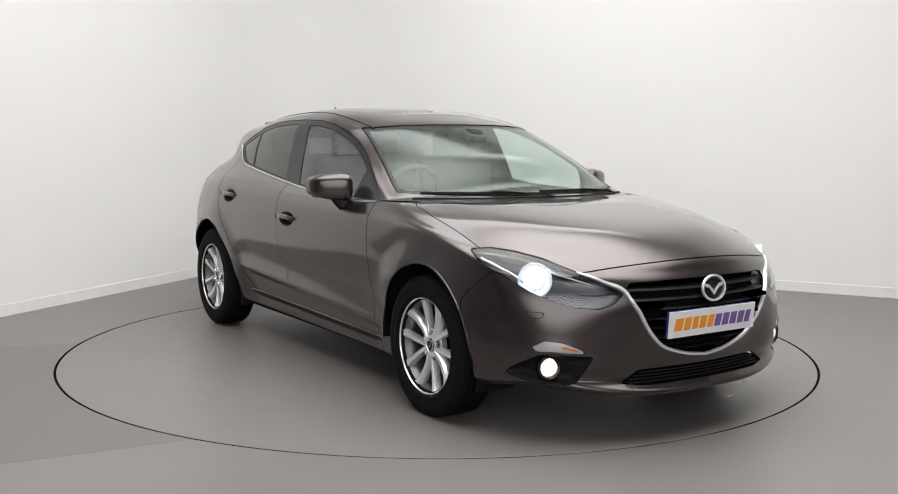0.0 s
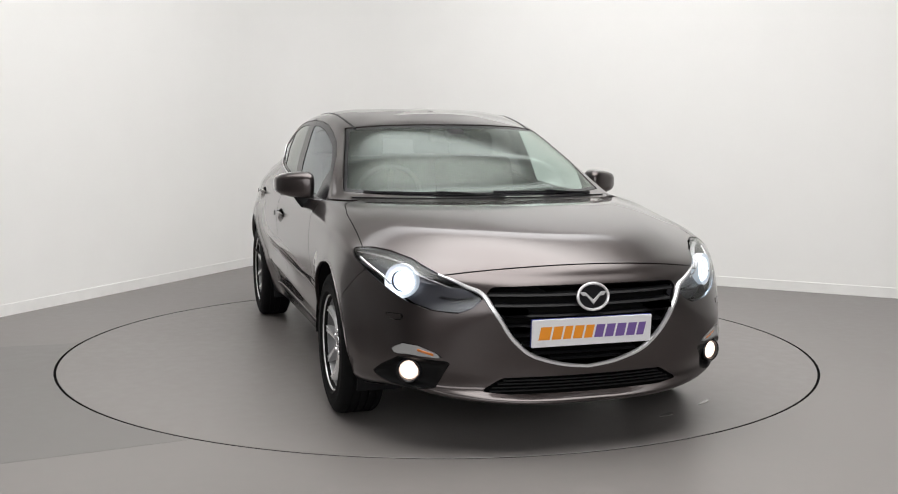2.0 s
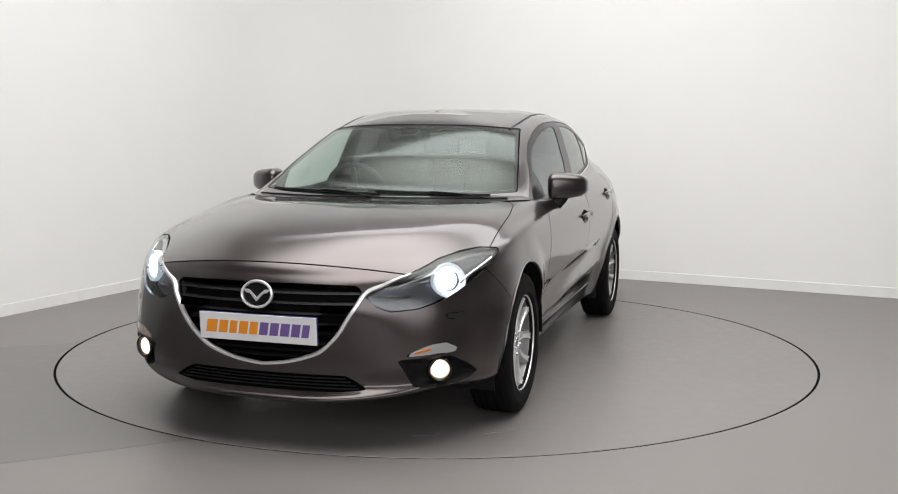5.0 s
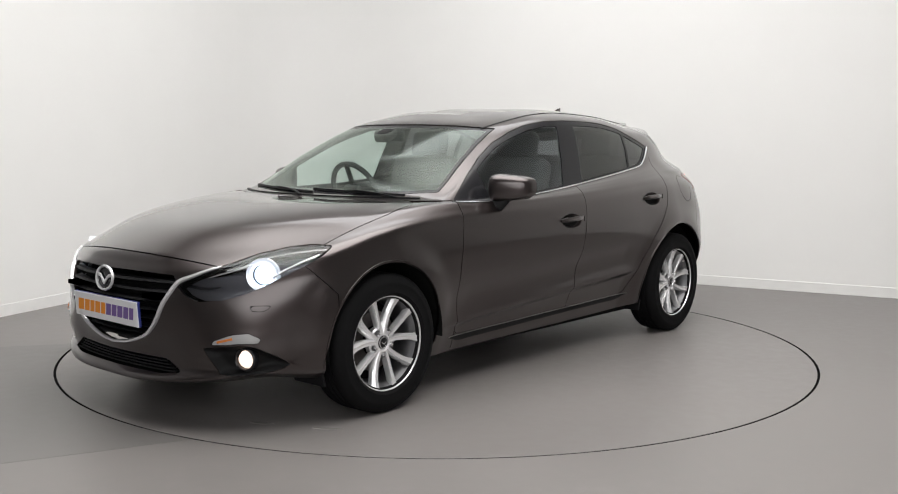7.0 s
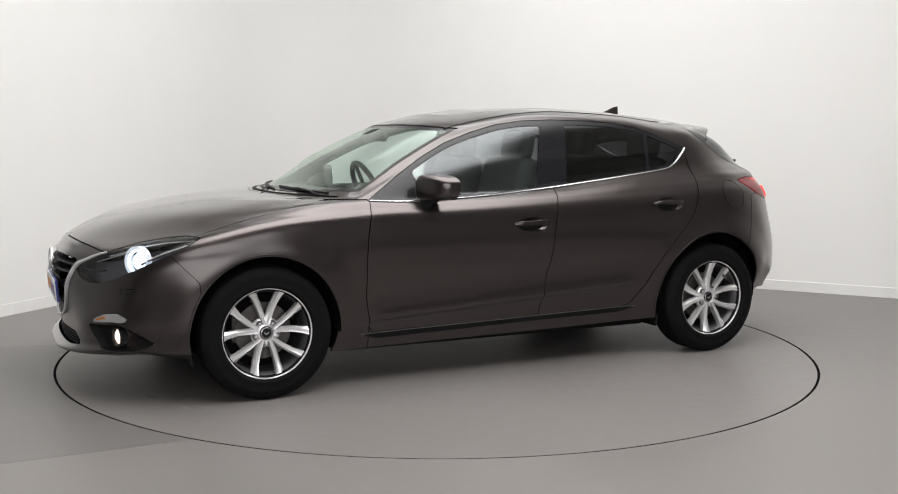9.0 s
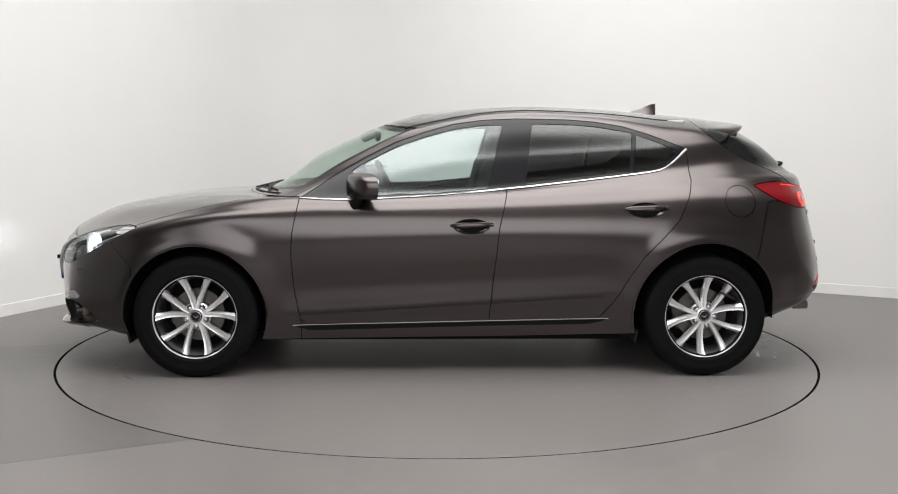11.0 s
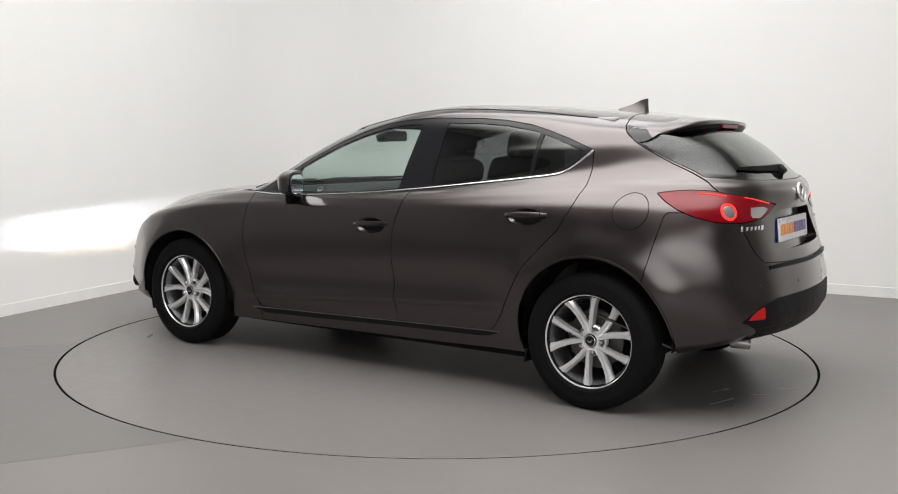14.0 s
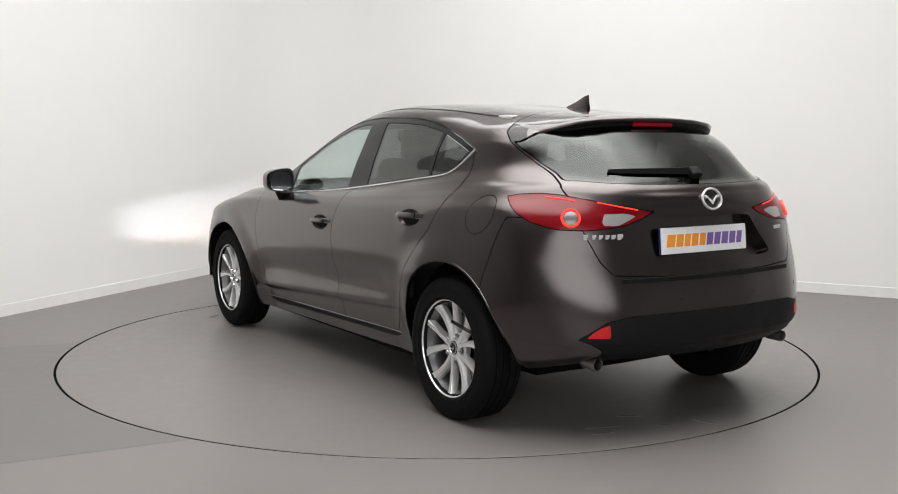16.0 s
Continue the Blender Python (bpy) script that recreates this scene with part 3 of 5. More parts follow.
tagged(car, "brown-grey metallic five-door hatchback with lit headlamps on a turntable", "car")

WHEEL_X, WHEEL_Z, TYRE_R = 1.341, 0.322, 0.322
rest = SKIN
arch_f, rest = take(rest, lambda P: np.maximum(np.hypot(P[:, 0] - WHEEL_X, P[:, 2] - 0.33) - 0.365, 0.5 - P[:, 1]), 0)
arch_r, rest = take(rest, lambda P: np.maximum(np.hypot(P[:, 0] + WHEEL_X, P[:, 2] - 0.335) - 0.378, 0.5 - P[:, 1]), 0)

SCREEN = outline([(-.3, .968), (.3, .968), (.52, .974), (.705, .985), (.655, 1.12), (.600, 1.24), (.566, 1.308), (.4, 1.322), (.2, 1.329), (-.3, 1.331)])
screen_f, rest = take(rest, lambda P: np.maximum(signed(SCREEN, end_of(P)), -0.1 - P[:, 0]))
GATE_SIDE = outline([(-1.330, 1.6), (-1.332, 1.42), (-1.342, 1.365), (-1.362, 1.322), (-1.395, 1.282), (-1.445, 1.242), (-1.52, 1.196), (-1.62, 1.143), (-1.72, 1.100),
                     (-1.80, 1.062), (-1.85, 1.02), (-1.86, .98), (-1.86, .5), (-3, .5), (-3, 1.6)])
BACKLIGHT = outline([(-.3, 1.062), (.306, 1.067), (.46, 1.072), (.55, 1.080), (.70, 1.090), (.70, 1.24), (.600, 1.240), (.545, 1.276), (.46, 1.302), (.3, 1.318), (-.3, 1.33)])
back_f, rest = take(rest, lambda P: np.maximum.reduce([signed(BACKLIGHT, end_of(P)), P[:, 0] + 1.35, signed(GATE_SIDE, side_of(P)) + 0.009]))

DLO = outline([(.80, .940), (.476, .938), (.10, .957), (-.261, .988), (-.70, 1.037), (-1.068, 1.083), (-1.13, 1.10), (-1.18, 1.13), (-1.262, 1.203),
               (-1.122, 1.258), (-1.02, 1.292), (-.917, 1.322), (-.769, 1.345), (-.62, 1.356), (-.349, 1.36), (-.166, 1.352), (-.012, 1.330),
               (.144, 1.288), (.302, 1.232), (.462, 1.152), (.624, 1.056)])
dlo, rest = take(rest, lambda P: np.maximum(signed(DLO, side_of(P)), 0.3 - P[:, 1]), 0.001)
WIN_F = outline([(.50, .955), (.10, .967), (-.185, .993), (-.268, 1.325), (-.166, 1.325), (-.012, 1.303), (.144, 1.262), (.302, 1.207), (.44, 1.138), (.53, 1.085)])
WIN_R = outline([(-.388, 1.012), (-.70, 1.05), (-.945, 1.077), (-.968, 1.285), (-.917, 1.296), (-.769, 1.32), (-.62, 1.33), (-.43, 1.333)])
WIN_Q = outline([(-.968, 1.08), (-1.068, 1.096), (-1.125, 1.118), (-1.17, 1.152), (-1.215, 1.195), (-1.122, 1.232), (-.992, 1.276)])
win_f, dlo = take(dlo, lambda P: signed(WIN_F, side_of(P)), 0.001)
win_r, dlo = take(dlo, lambda P: signed(WIN_R, side_of(P)), 0.001)
win_q, dlo = take(dlo, lambda P: signed(WIN_Q, side_of(P)), 0.001)

HEAD = outline([(.385, .628), (.405, .648), (.470, .680), (.534, .710), (.68, .762), (.80, .785), (.90, .795), (.978, .790), (.93, .755),
                (.87, .722), (.807, .690), (.726, .648), (.646, .606), (.56, .578), (.47, .570), (.42, .590)])
head_f, rest = take(rest, lambda P: np.maximum(signed(HEAD, nose_round(P)), 1.4 - P[:, 0]), 0.002)
GRILLE = outline([(-.3, .680), (.21, .678), (.395, .672), (.415, .650), (.390, .595), (.362, .548), (.328, .493), (.288, .446), (.240, .408), (.18, .384), (.09, .360), (0, .349), (-.09, .36), (-.3, .41)])
grille_f, rest = take(rest, lambda P: np.maximum(signed(GRILLE, end_of(P)), 1.7 - P[:, 0]), 0.001)
INTAKE = outline([(-.3, .312), (.35, .308), (.435, .258), (.33, .247), (-.3, .243)])
intake_f, rest = take(rest, lambda P: np.maximum(signed(INTAKE, end_of(P)), 1.7 - P[:, 0]), 0.001)
FOG = outline([(.488, .377), (.505, .345), (.545, .268), (.60, .258), (.70, .265), (.775, .285), (.80, .303), (.745, .345), (.675, .385), (.63, .392), (.57, .384)])
fog_f, rest = take(rest, lambda P: np.maximum(signed(FOG, nose_round(P)), 1.5 - P[:, 0]), 0.001)
INDICATOR = outline([(.515, .390), (.535, .410), (.595, .436), (.655, .443), (.70, .418), (.685, .398), (.63, .400), (.58, .394)])
ind_f, rest = take(rest, lambda P: np.maximum(signed(INDICATOR, nose_round(P)), 1.5 - P[:, 0]), 0.001)
WASHER = outline([(.655, .556), (.735, .556), (.715, .532), (.67, .532)])
wash_f, rest = take(rest, lambda P: np.maximum(signed(WASHER, nose_round(P)), 1.5 - P[:, 0]), 0.0012)
HOOD = outline([(2.3, -.3), (2.3, .30), (2.25, .45), (2.06, .62), (1.93, .66), (1.74, .775), (1.66, .80), (1.5, .79), (1.25, .78), (1.08, .755), (1.0, .71), (.985, .66),
                (1.06, .53), (1.12, .35), (1.15, .15), (1.155, 0), (1.15, -.3)])
hood_f, rest = take(rest, lambda P: np.maximum(signed(HOOD, top_of(P)), 0.752 - 0.13 * P[:, 1] ** 2 - P[:, 2]))
FUEL_X, FUEL_Z = -1.518, 0.930
fuel_f, rest_l = take(rest, lambda P: np.maximum(np.hypot(P[:, 0] - FUEL_X, P[:, 2] - FUEL_Z) - 0.082, 0.5 - P[:, 1]), 0.0015)
DOOR_F = outline([(.80, .938), (.806, .90), (.832, .766), (.84, .642), (.828, .457), (.80, .295), (.765, .272), (.3, .276), (-.195, .286),
                  (-.203, .382), (-.217, .548), (-.240, .787), (-.289, .994), (-.30, 1.05), (.5, 1.05)])
DOOR_R = outline([(-.289, .994), (-.240, .787), (-.217, .548), (-.203, .382), (-.195, .286), (-.5, .292), (-.76, .300), (-.80, .320), (-.86, .40), (-.93, .53),
                  (-1.0, .64), (-1.103, .747), (-1.185, .835), (-1.24, .95), (-1.269, 1.036), (-1.268, 1.12), (-1.262, 1.203), (-1.0, 1.2), (-.5, 1.2)])
TAIL = outline([(.315, .955), (.38, .925), (.47, .898), (.607, .884), (.70, .886), (.747, .892), (.83, .915), (.887, .943), (.93, .975), (.965, 1.012), (.90, 1.022),
                (.81, 1.028), (.72, 1.024), (.62, 1.008), (.50, .985), (.40, .968)])
GATE = outline([(-.3, 1.6), (.72, 1.6), (.72, .985), (.632, .98), (.620, .87), (.575, .755), (.53, .705), (.3, .692), (-.3, .688)])
VALANCE = outline([(-.3, .548), (.48, .542), (.58, .520), (.672, .450), (.63, .432), (.575, .40), (.55, .15), (-.3, .15)])
REFLECT = outline([(.566, .512), (.560, .456), (.652, .456), (.625, .480), (.598, .502)])


def rear_cut(r):
    tail, r = take(r, lambda P: np.maximum(signed(TAIL, tail_round(P)), P[:, 0] + 1.4), 0.002)
    gate, r = take(r, lambda P: np.maximum(signed(GATE, end_of(P)), signed(GATE_SIDE, side_of(P))))
    val, r = take(r, lambda P: np.maximum(signed(VALANCE, end_of(P)), P[:, 0] + 1.6), 0.001)
    refl, val = take(val, lambda P: np.maximum(signed(REFLECT, end_of(P)), P[:, 0] + 1.6), 0.001)
    bump, r = take(r, lambda P: np.maximum(P[:, 0] + 1.60 + 0.24 * (P[:, 2] - 0.62), P[:, 2] - 0.93))
    return tail, gate, val, refl, bump, r


def front_cut(r):
    df, r = take(r, lambda P: np.maximum(signed(DOOR_F, side_of(P)), 0.5 - P[:, 1]))
    dr, r = take(r, lambda P: np.maximum(signed(DOOR_R, side_of(P)), 0.5 - P[:, 1]))
    bump, r = take(r, lambda P: np.maximum(1.66 + np.clip((P[:, 2] - 0.585) * 0.95, 0, 0.3) - P[:, 0], P[:, 2] - 0.80))
    fend, r = take(r, lambda P: np.maximum(0.80 - P[:, 0], P[:, 2] - 0.946))
    return df, dr, bump, fend, r


tail_f, gate_f, val_f, refl_f, rbump_f, rest = rear_cut(rest)
door_f, door_r, fbump_f, fender_f, body_f = front_cut(rest)
_, _, _, _, _, left_side = rear_cut(rest_l)
_, _, _, _, body_left = front_cut(left_side)

# handle bowls in the doors and the plate recess in the tailgate
HANDLES = {"f": (-0.095, 0.803), "r": (-1.008, 0.888)}


def bowl_field(k):
    hx, hz = HANDLES[k]
    return lambda P: np.maximum((np.hypot((P[:, 0] - hx) / 0.095, (P[:, 2] - hz + 0.004) / 0.040) - 1) * 0.04, 0.5 - P[:, 1])


def bowl_shape(k):
    hx, hz = HANDLES[k]
    return lambda v: -0.030 * max(0.0, 1 - ((v[0] - hx) / 0.095) ** 2 - ((v[2] - hz + 0.004) / 0.040) ** 2) ** 0.6


bowl_f, door_f = split(door_f, bowl_field("f"), 0.0)
bowl_r, door_r = split(door_r, bowl_field("r"), 0.0)
RECESS = outline([(-.3, .928), (.25, .927), (.285, .918), (.34, .84), (.395, .765), (.375, .752), (.3, .748), (-.3, .748)])
recess_f, gate_f = take(gate_f, lambda P: np.maximum(signed(RECESS, end_of(P)), P[:, 0] + 1.6), 0.001)

BLADE = outline([(-1.366, 1.322), (-1.40, 1.280), (-1.46, 1.234), (-1.53, 1.193), (-1.56, 1.20), (-1.52, 1.25), (-1.47, 1.30)])
blade_f, gate_f = take(gate_f, lambda P: np.maximum(signed(BLADE, side_of(P)), 0.45 - P[:, 1]), 0.0)

# painted panels
panel("body_shell", body_left, PAINT, car, "painted roof rails, sill and quarter panel")
panel("body_shell", body_f, PAINT, car, "painted roof rails, sill and quarter panel", mirror=True)
hood = panel("bonnet", hood_f, PAINT, car, "long painted bonnet", whole=True)
front_bumper = panel("front_bumper", fbump_f, PAINT, car, whole=True)
rear_bumper = panel("rear_bumper", rbump_f, PAINT, car, whole=True)
valance = panel("rear_valance", val_f, BLACK, rear_bumper, "black plastic lower bumper", whole=True)
tailgate = panel("tailgate", gate_f, PAINT, car, whole=True, rim=0.052)
panel("plate_recess", recess_f, PAINT, tailgate, "recess behind the rear plate", whole=True, lift=-0.050)
panel("fuel_flap", fuel_f, PAINT, car, "round painted fuel flap")
doors = {}
for m in (False, True):
    panel("side_blade", blade_f, GLOSS_BLACK, tailgate, "gloss black blade beside the rear window", mirror=m)
    panel("fender", fender_f, PAINT, car, mirror=m)
    doors["f", m] = panel("front_door", door_f, PAINT, car, mirror=m)
    doors["r", m] = panel("rear_door", door_r, PAINT, car, mirror=m)
    panel("handle_bowl", bowl_f, PAINT, doors["f", m], mirror=m, shape=bowl_shape("f"), rim=0)
    panel("handle_bowl", bowl_r, PAINT, doors["r", m], mirror=m, shape=bowl_shape("r"), rim=0)
    panel("window_frame", dlo, GLOSS_BLACK, car, "gloss black window surround and pillar", mirror=m, lift=-0.003)
    panel("window", win_f, CLEAR, doors["f", m], "clear side glass", mirror=m, lift=-0.006, rim=0)
    panel("window", win_r, PRIVACY, doors["r", m], "dark privacy glass", mirror=m, lift=-0.006, rim=0)
    panel("quarter_window", win_q, PRIVACY, doors["r", m], "dark privacy glass", mirror=m, lift=-0.006, rim=0)
    panel("reflector", refl_f, RED_REFLECTOR, rear_bumper, "red rear reflector", mirror=m, lift=0.003)
    panel("washer_cover", wash_f, PAINT, front_bumper, "headlamp washer cover", mirror=m, lift=0.002)
screen_f, frit_f = take(screen_f, lambda P: signed(SCREEN, end_of(P)) + 0.014, 0)
panel("windscreen_surround", frit_f, GLOSS_BLACK, car, "black edge of the windscreen", whole=True, lift=-0.003, rim=0.004)
windscreen = panel("windscreen", screen_f, SCREEN_GLASS, car, "clear windscreen with a faint green cast", whole=True, lift=-0.003, rim=0)
panel("rear_window", back_f, REAR_GLASS, tailgate, "dark tinted rear window", whole=True, lift=-0.003, rim=0)
drop = lambda P: np.minimum.reduce([
    np.maximum(signed(SCREEN, end_of(P)), -0.1 - P[:, 0]), np.maximum.reduce([signed(BACKLIGHT, end_of(P)), P[:, 0] + 1.35, signed(GATE_SIDE, side_of(P)) + 0.009]),
    np.maximum(signed(DLO, side_of(P)), 0.3 - P[:, 1]), np.maximum(signed(GRILLE, end_of(P)), 1.7 - P[:, 0]),
    np.maximum(signed(INTAKE, end_of(P)), 1.7 - P[:, 0]), np.maximum(signed(HEAD, nose_round(P)), 1.4 - P[:, 0]),
    np.maximum(signed(FOG, nose_round(P)), 1.5 - P[:, 0]), np.maximum(signed(RECESS, end_of(P)), P[:, 0] + 1.6),
    np.maximum(np.hypot(P[:, 0] - WHEEL_X, P[:, 2] - 0.33) - 0.365, 0.5 - P[:, 1]),
    np.maximum(np.hypot(P[:, 0] + WHEEL_X, P[:, 2] - 0.335) - 0.378, 0.5 - P[:, 1])])
# added near-black sheet under the skin, in place of shade in the shut lines
_, liner = split(SKIN, drop, 0.004)
panel("shade_liner", liner, DARK, car, "added black sheet that gives the shut lines their shade", whole=True, lift=-0.016, rim=0)

# both sides: factor for y
SIDES = (1, -1)


def mirrored(p, s):
    return Vector((p[0], p[1] * s, p[2]))


# ---- wheels ----
def spoke_mesh(a0, a1):
    """One tapered, ridged spoke from the hub at angle a0 to the rim at angle a1 (degrees); outer face towards +y."""
    bm = bmesh.new()
    rings = []
    for k in range(9):
        t = k / 8
        r = 0.042 + t * 0.1745
        a = radians(a0 + (a1 - a0) * t ** 0.8)
        w = 0.0134 + 0.0046 * t + (0.007 * max(0, t - 0.80) / 0.20)
        h = 0.036 - 0.010 * math.sin(t * math.pi) * 0.5 + 0.018 * t * t
        c, s = math.cos(a), math.sin(a)
        k = 1 if a1 > a0 else -1
        sec = [(-w, h - 0.034), (-w * 0.95, h - 0.013), (-w * 0.30, h - 0.001), (w * 0.10, h - 0.003), (w * 0.78, h), (w * 0.97, h - 0.006), (w, h - 0.034)]
        sec = [(o * k, y) for o, y in sec][::k]
        rings.append([bm.verts.new((r * c - o * s, y, r * s + o * c)) for o, y in sec])
    for a, b in zip(rings, rings[1:]):
        for j in range(7):
            bm.faces.new((a[j], a[(j + 1) % 7], b[(j + 1) % 7], b[j]))
    bm.faces.new(rings[0])
    bm.faces.new(rings[-1])
    return bm


def make_wheel(parent, m):
    tread = [(0.313, -0.085), (0.320, -0.075)]
    for g in range(4):                                    # four grooves round the tread
        y = -0.052 + g * 0.0345
        tread += [(TYRE_R, y - 0.010), (TYRE_R, y - 0.004), (TYRE_R - 0.007, y - 0.003), (TYRE_R - 0.007, y + 0.003), (TYRE_R, y + 0.004), (TYRE_R, y + 0.010)]
    prof = [(0.205, -0.09), (0.24, -0.102), (0.28, -0.10)] + tread + [
        (0.320, 0.075), (0.313, 0.086), (0.300, 0.094), (0.282, 0.100), (0.276, 0.1015), (0.272, 0.1005), (0.255, 0.102), (0.238, 0.1015), (0.234, 0.1025), (0.230, 0.1005), (0.222, 0.094), (0.212, 0.084), (0.205, 0.07)]
    wheel = part("wheel", revolve(prof, 96), RUBBER, parent, "black tyre on a silver multi-spoke alloy rim", True)
    wheel.matrix_basis = m
    rim = revolve([(0.2085, 0.068), (0.2125, 0.084), (0.216, 0.0905), (0.222, 0.0915), (0.2265, 0.088), (0.2265, 0.078), (0.212, 0.066)], 96)
    part("rim", rim, ALLOY, wheel, "silver alloy rim", True)
    # barrel in the dark alloy, so shade between the spokes is painted on
    part("rim_barrel", revolve([(0.2088, 0.068), (0.201, 0.050), (0.1955, 0.040), (0.190, 0.010), (0.182, -0.070), (0.184, -0.086)], 64), ALLOY_SHADE, wheel, "", True)
    bases = []
    for i in range(5):
        for sgn in (-1, 1):
            a = 72 * i + 90
            bases.append((a + sgn * 8, a + sgn * 19.6))
    for a0, a1 in bases:
        part("spoke", spoke_mesh(a0, a1), ALLOY, wheel, "", True, m=pose(0, 0.026, 0))
    hub = revolve([(0.030, 0.055), (0.034, 0.060), (0.060, 0.054), (0.074, 0.040), (0.074, 0.015), (0.0, 0.015)], 40)
    part("hub", hub, ALLOY, wheel, "", True)
    part("hub_cap", revolve([(0.0, 0.062), (0.020, 0.062), (0.027, 0.060), (0.0295, 0.055), (0.0295, 0.04)], 32), GLOSS_BLACK, wheel, "black hub cap", True)
    part("cap_ring", revolve([(0.0235, 0.0615), (0.0245, 0.0635), (0.0265, 0.0625), (0.0272, 0.0600)], 32), CHROME, wheel, "", True)
    vee = [(-0.015, 0.006), (0, -0.004), (0.015, 0.006), (0.012, 0.000), (0, -0.010), (-0.012, 0.000)]
    part("cap_mark", prism(vee, 0.002), CHROME, wheel, "", m=pose(0, 0.062, 0, -90) @ pose(0, 0, 0, 0, 0, 180))
    for i in range(5):
        a = radians(72 * i + 90 + 36)
        nut = revolve([(0.0, 0.067), (0.008, 0.066), (0.0105, 0.060), (0.0105, 0.030)], 6)
        part("lug_nut", nut, CHROME, wheel, "", m=pose(0.053 * math.cos(a), 0, 0.053 * math.sin(a)))
        b = radians(72 * i + 90 + 36)
        # nut recess shade painted by the same dark alloy
        part("nut_seat", revolve([(0.0108, 0.0575), (0.0165, 0.0582), (0.017, 0.05)], 18), ALLOY_SHADE, wheel, "", True, m=pose(0.053 * math.cos(b), 0, 0.053 * math.sin(b)))
    part("brake_disc", revolve([(0.07, -0.006), (0.138, -0.006), (0.139, -0.010), (0.139, -0.03), (0.07, -0.03)], 48), IRON, wheel, "worn iron brake disc", True)
    part("brake_caliper", box(0.07, 0.06, 0.15, 0.012), IRON, wheel, "", m=pose(0.115, -0.045, 0.02))
    part("wheel_back", revolve([(0.0, -0.05), (0.187, -0.05)], 40), DARK, wheel, "")
    return wheel


first = make_wheel(car, pose(WHEEL_X, 0.785, WHEEL_Z))
for x, s in ((-WHEEL_X, 1), (WHEEL_X, -1), (-WHEEL_X, -1)):
    w = copy_thing(first, pose(x, 0.785 * s, WHEEL_Z, 0, 0, 0 if s > 0 else 180) @ pose(0, 0, 0, 0, 14 if x < 0 else 31, 0))

# painted lips round the arches
for x, z0, r in ((WHEEL_X, 0.33, 0.366), (-WHEEL_X, 0.335, 0.379)):
    for s in SIDES:
        lip = []
        for a in np.linspace(radians(-14), radians(194), 48):
            px, pz = x + r * math.cos(a), z0 + r * math.sin(a)
            if pz > 0.26:
                lip.append(at_side(px + 0.006 * math.cos(a), pz + 0.006 * math.sin(a), -0.004)[0])
        part("arch_lip", sweep([mirrored(p, s) for p in lip], [(-0.007, -0.004), (-0.004, 0.007), (0.004, 0.007), (0.007, -0.004)], up=Vector((0, s, 0))), PAINT, car, "rolled arch edge", True)

# sills below the doors: black colour stands for shade, a pale strip for the edge highlight
for s in SIDES:
    run = []
    for x in np.linspace(0.845, -0.835, 29):
        z = 0.266 + 0.035 * (0.845 - x) / 1.68
        run.append((x, (at_side(x, z)[0].y - 0.003) * s, z))
    part("shaded_sill", sweep(run if s > 0 else run[::-1], [(-0.020, 0.0), (0.004, 0.0), (0.007, -0.0025), (0.000, -0.024), (-0.022, -0.062), (-0.034, -0.066)], scale=[0.3, 0.75] + [1.0] * 25 + [0.75, 0.3]), SLAT, car, "sill below the doors, black put in for its shade", True)
    part("sill_highlight", sweep(run if s > 0 else run[::-1], [(0.001, 0.0), (0.003, 0.0022), (0.0065, 0.0012), (0.007, -0.0025)]), EXHAUST, car, "thin pale strip put in for the sill's highlight", True)

# wheel wells, underbody
for x, r in ((WHEEL_X, 0.3665), (-WHEEL_X, 0.3795)):
    for s in SIDES:
        bm = revolve([(r, -0.012 if x > 0 else -0.085), (r, -0.34), (0.0, -0.34)], 40, math.pi * 1.06)
        part("wheel_well", bm, DARK, car, "", True, m=Matrix.Diagonal((1, s, 1, 1)) @ pose(x, 0.893, 0.333, 0, 6, 0))
pan = [(1.80, 0), (1.76, .48), (1.7, .50), (1.0, .50), (.93, .745), (-.93, .745), (-.97, .50), (-1.48, .48), (-1.50, 0)]
pan = pan + [(x, -y) for x, y in pan[::-1] if y]
part("underbody", prism(pan, 0.060), DARK, car, "black underbody tray", m=pose(0, 0, 0.178))
part("rear_silencer", box(0.30, 0.9, 0.12, 0.04), DARK, car, "dark silencer box", m=pose(-1.76, 0, 0.37))
for s in SIDES:
    part("mud_flap", box(0.012, 0.20, 0.12, 0.004), SLAT, car, "", m=pose(1.700, 0.735 * s, 0.235, 0, 12))
    part("mud_flap", box(0.012, 0.17, 0.07, 0.004), BLACK, car, "", m=pose(-0.985, 0.735 * s, 0.205, 0, -10))

# ---- nose: grille, intake, badge, plate ----
panel("grille_back", grille_f, DARK, front_bumper, "dark grille opening", whole=True, lift=-0.055, rim=0)


def span_at(poly, z):
    """Largest half width of an outline at height z."""
    best = 0.0
    for (ay, az), (by, bz) in zip(poly, np.roll(poly, -1, axis=0)):
        if (az - z) * (bz - z) <= 0 and abs(az - bz) > 1e-6:
            best = max(best, ay + (by - ay) * (z - az) / (bz - az))
    return best


def slat(z, poly, depth, sec, mat, parent, name, inset=0.012):
    w = span_at(poly, z) - inset
    pts = []
    for y in np.linspace(-w, w, 25):
        p, n = at_front(abs(y), z)
        pts.append((p.x - depth, y, z))
    part(name, sweep(pts, sec, up=Vector((0, 0, 1))), mat, parent, "", False)


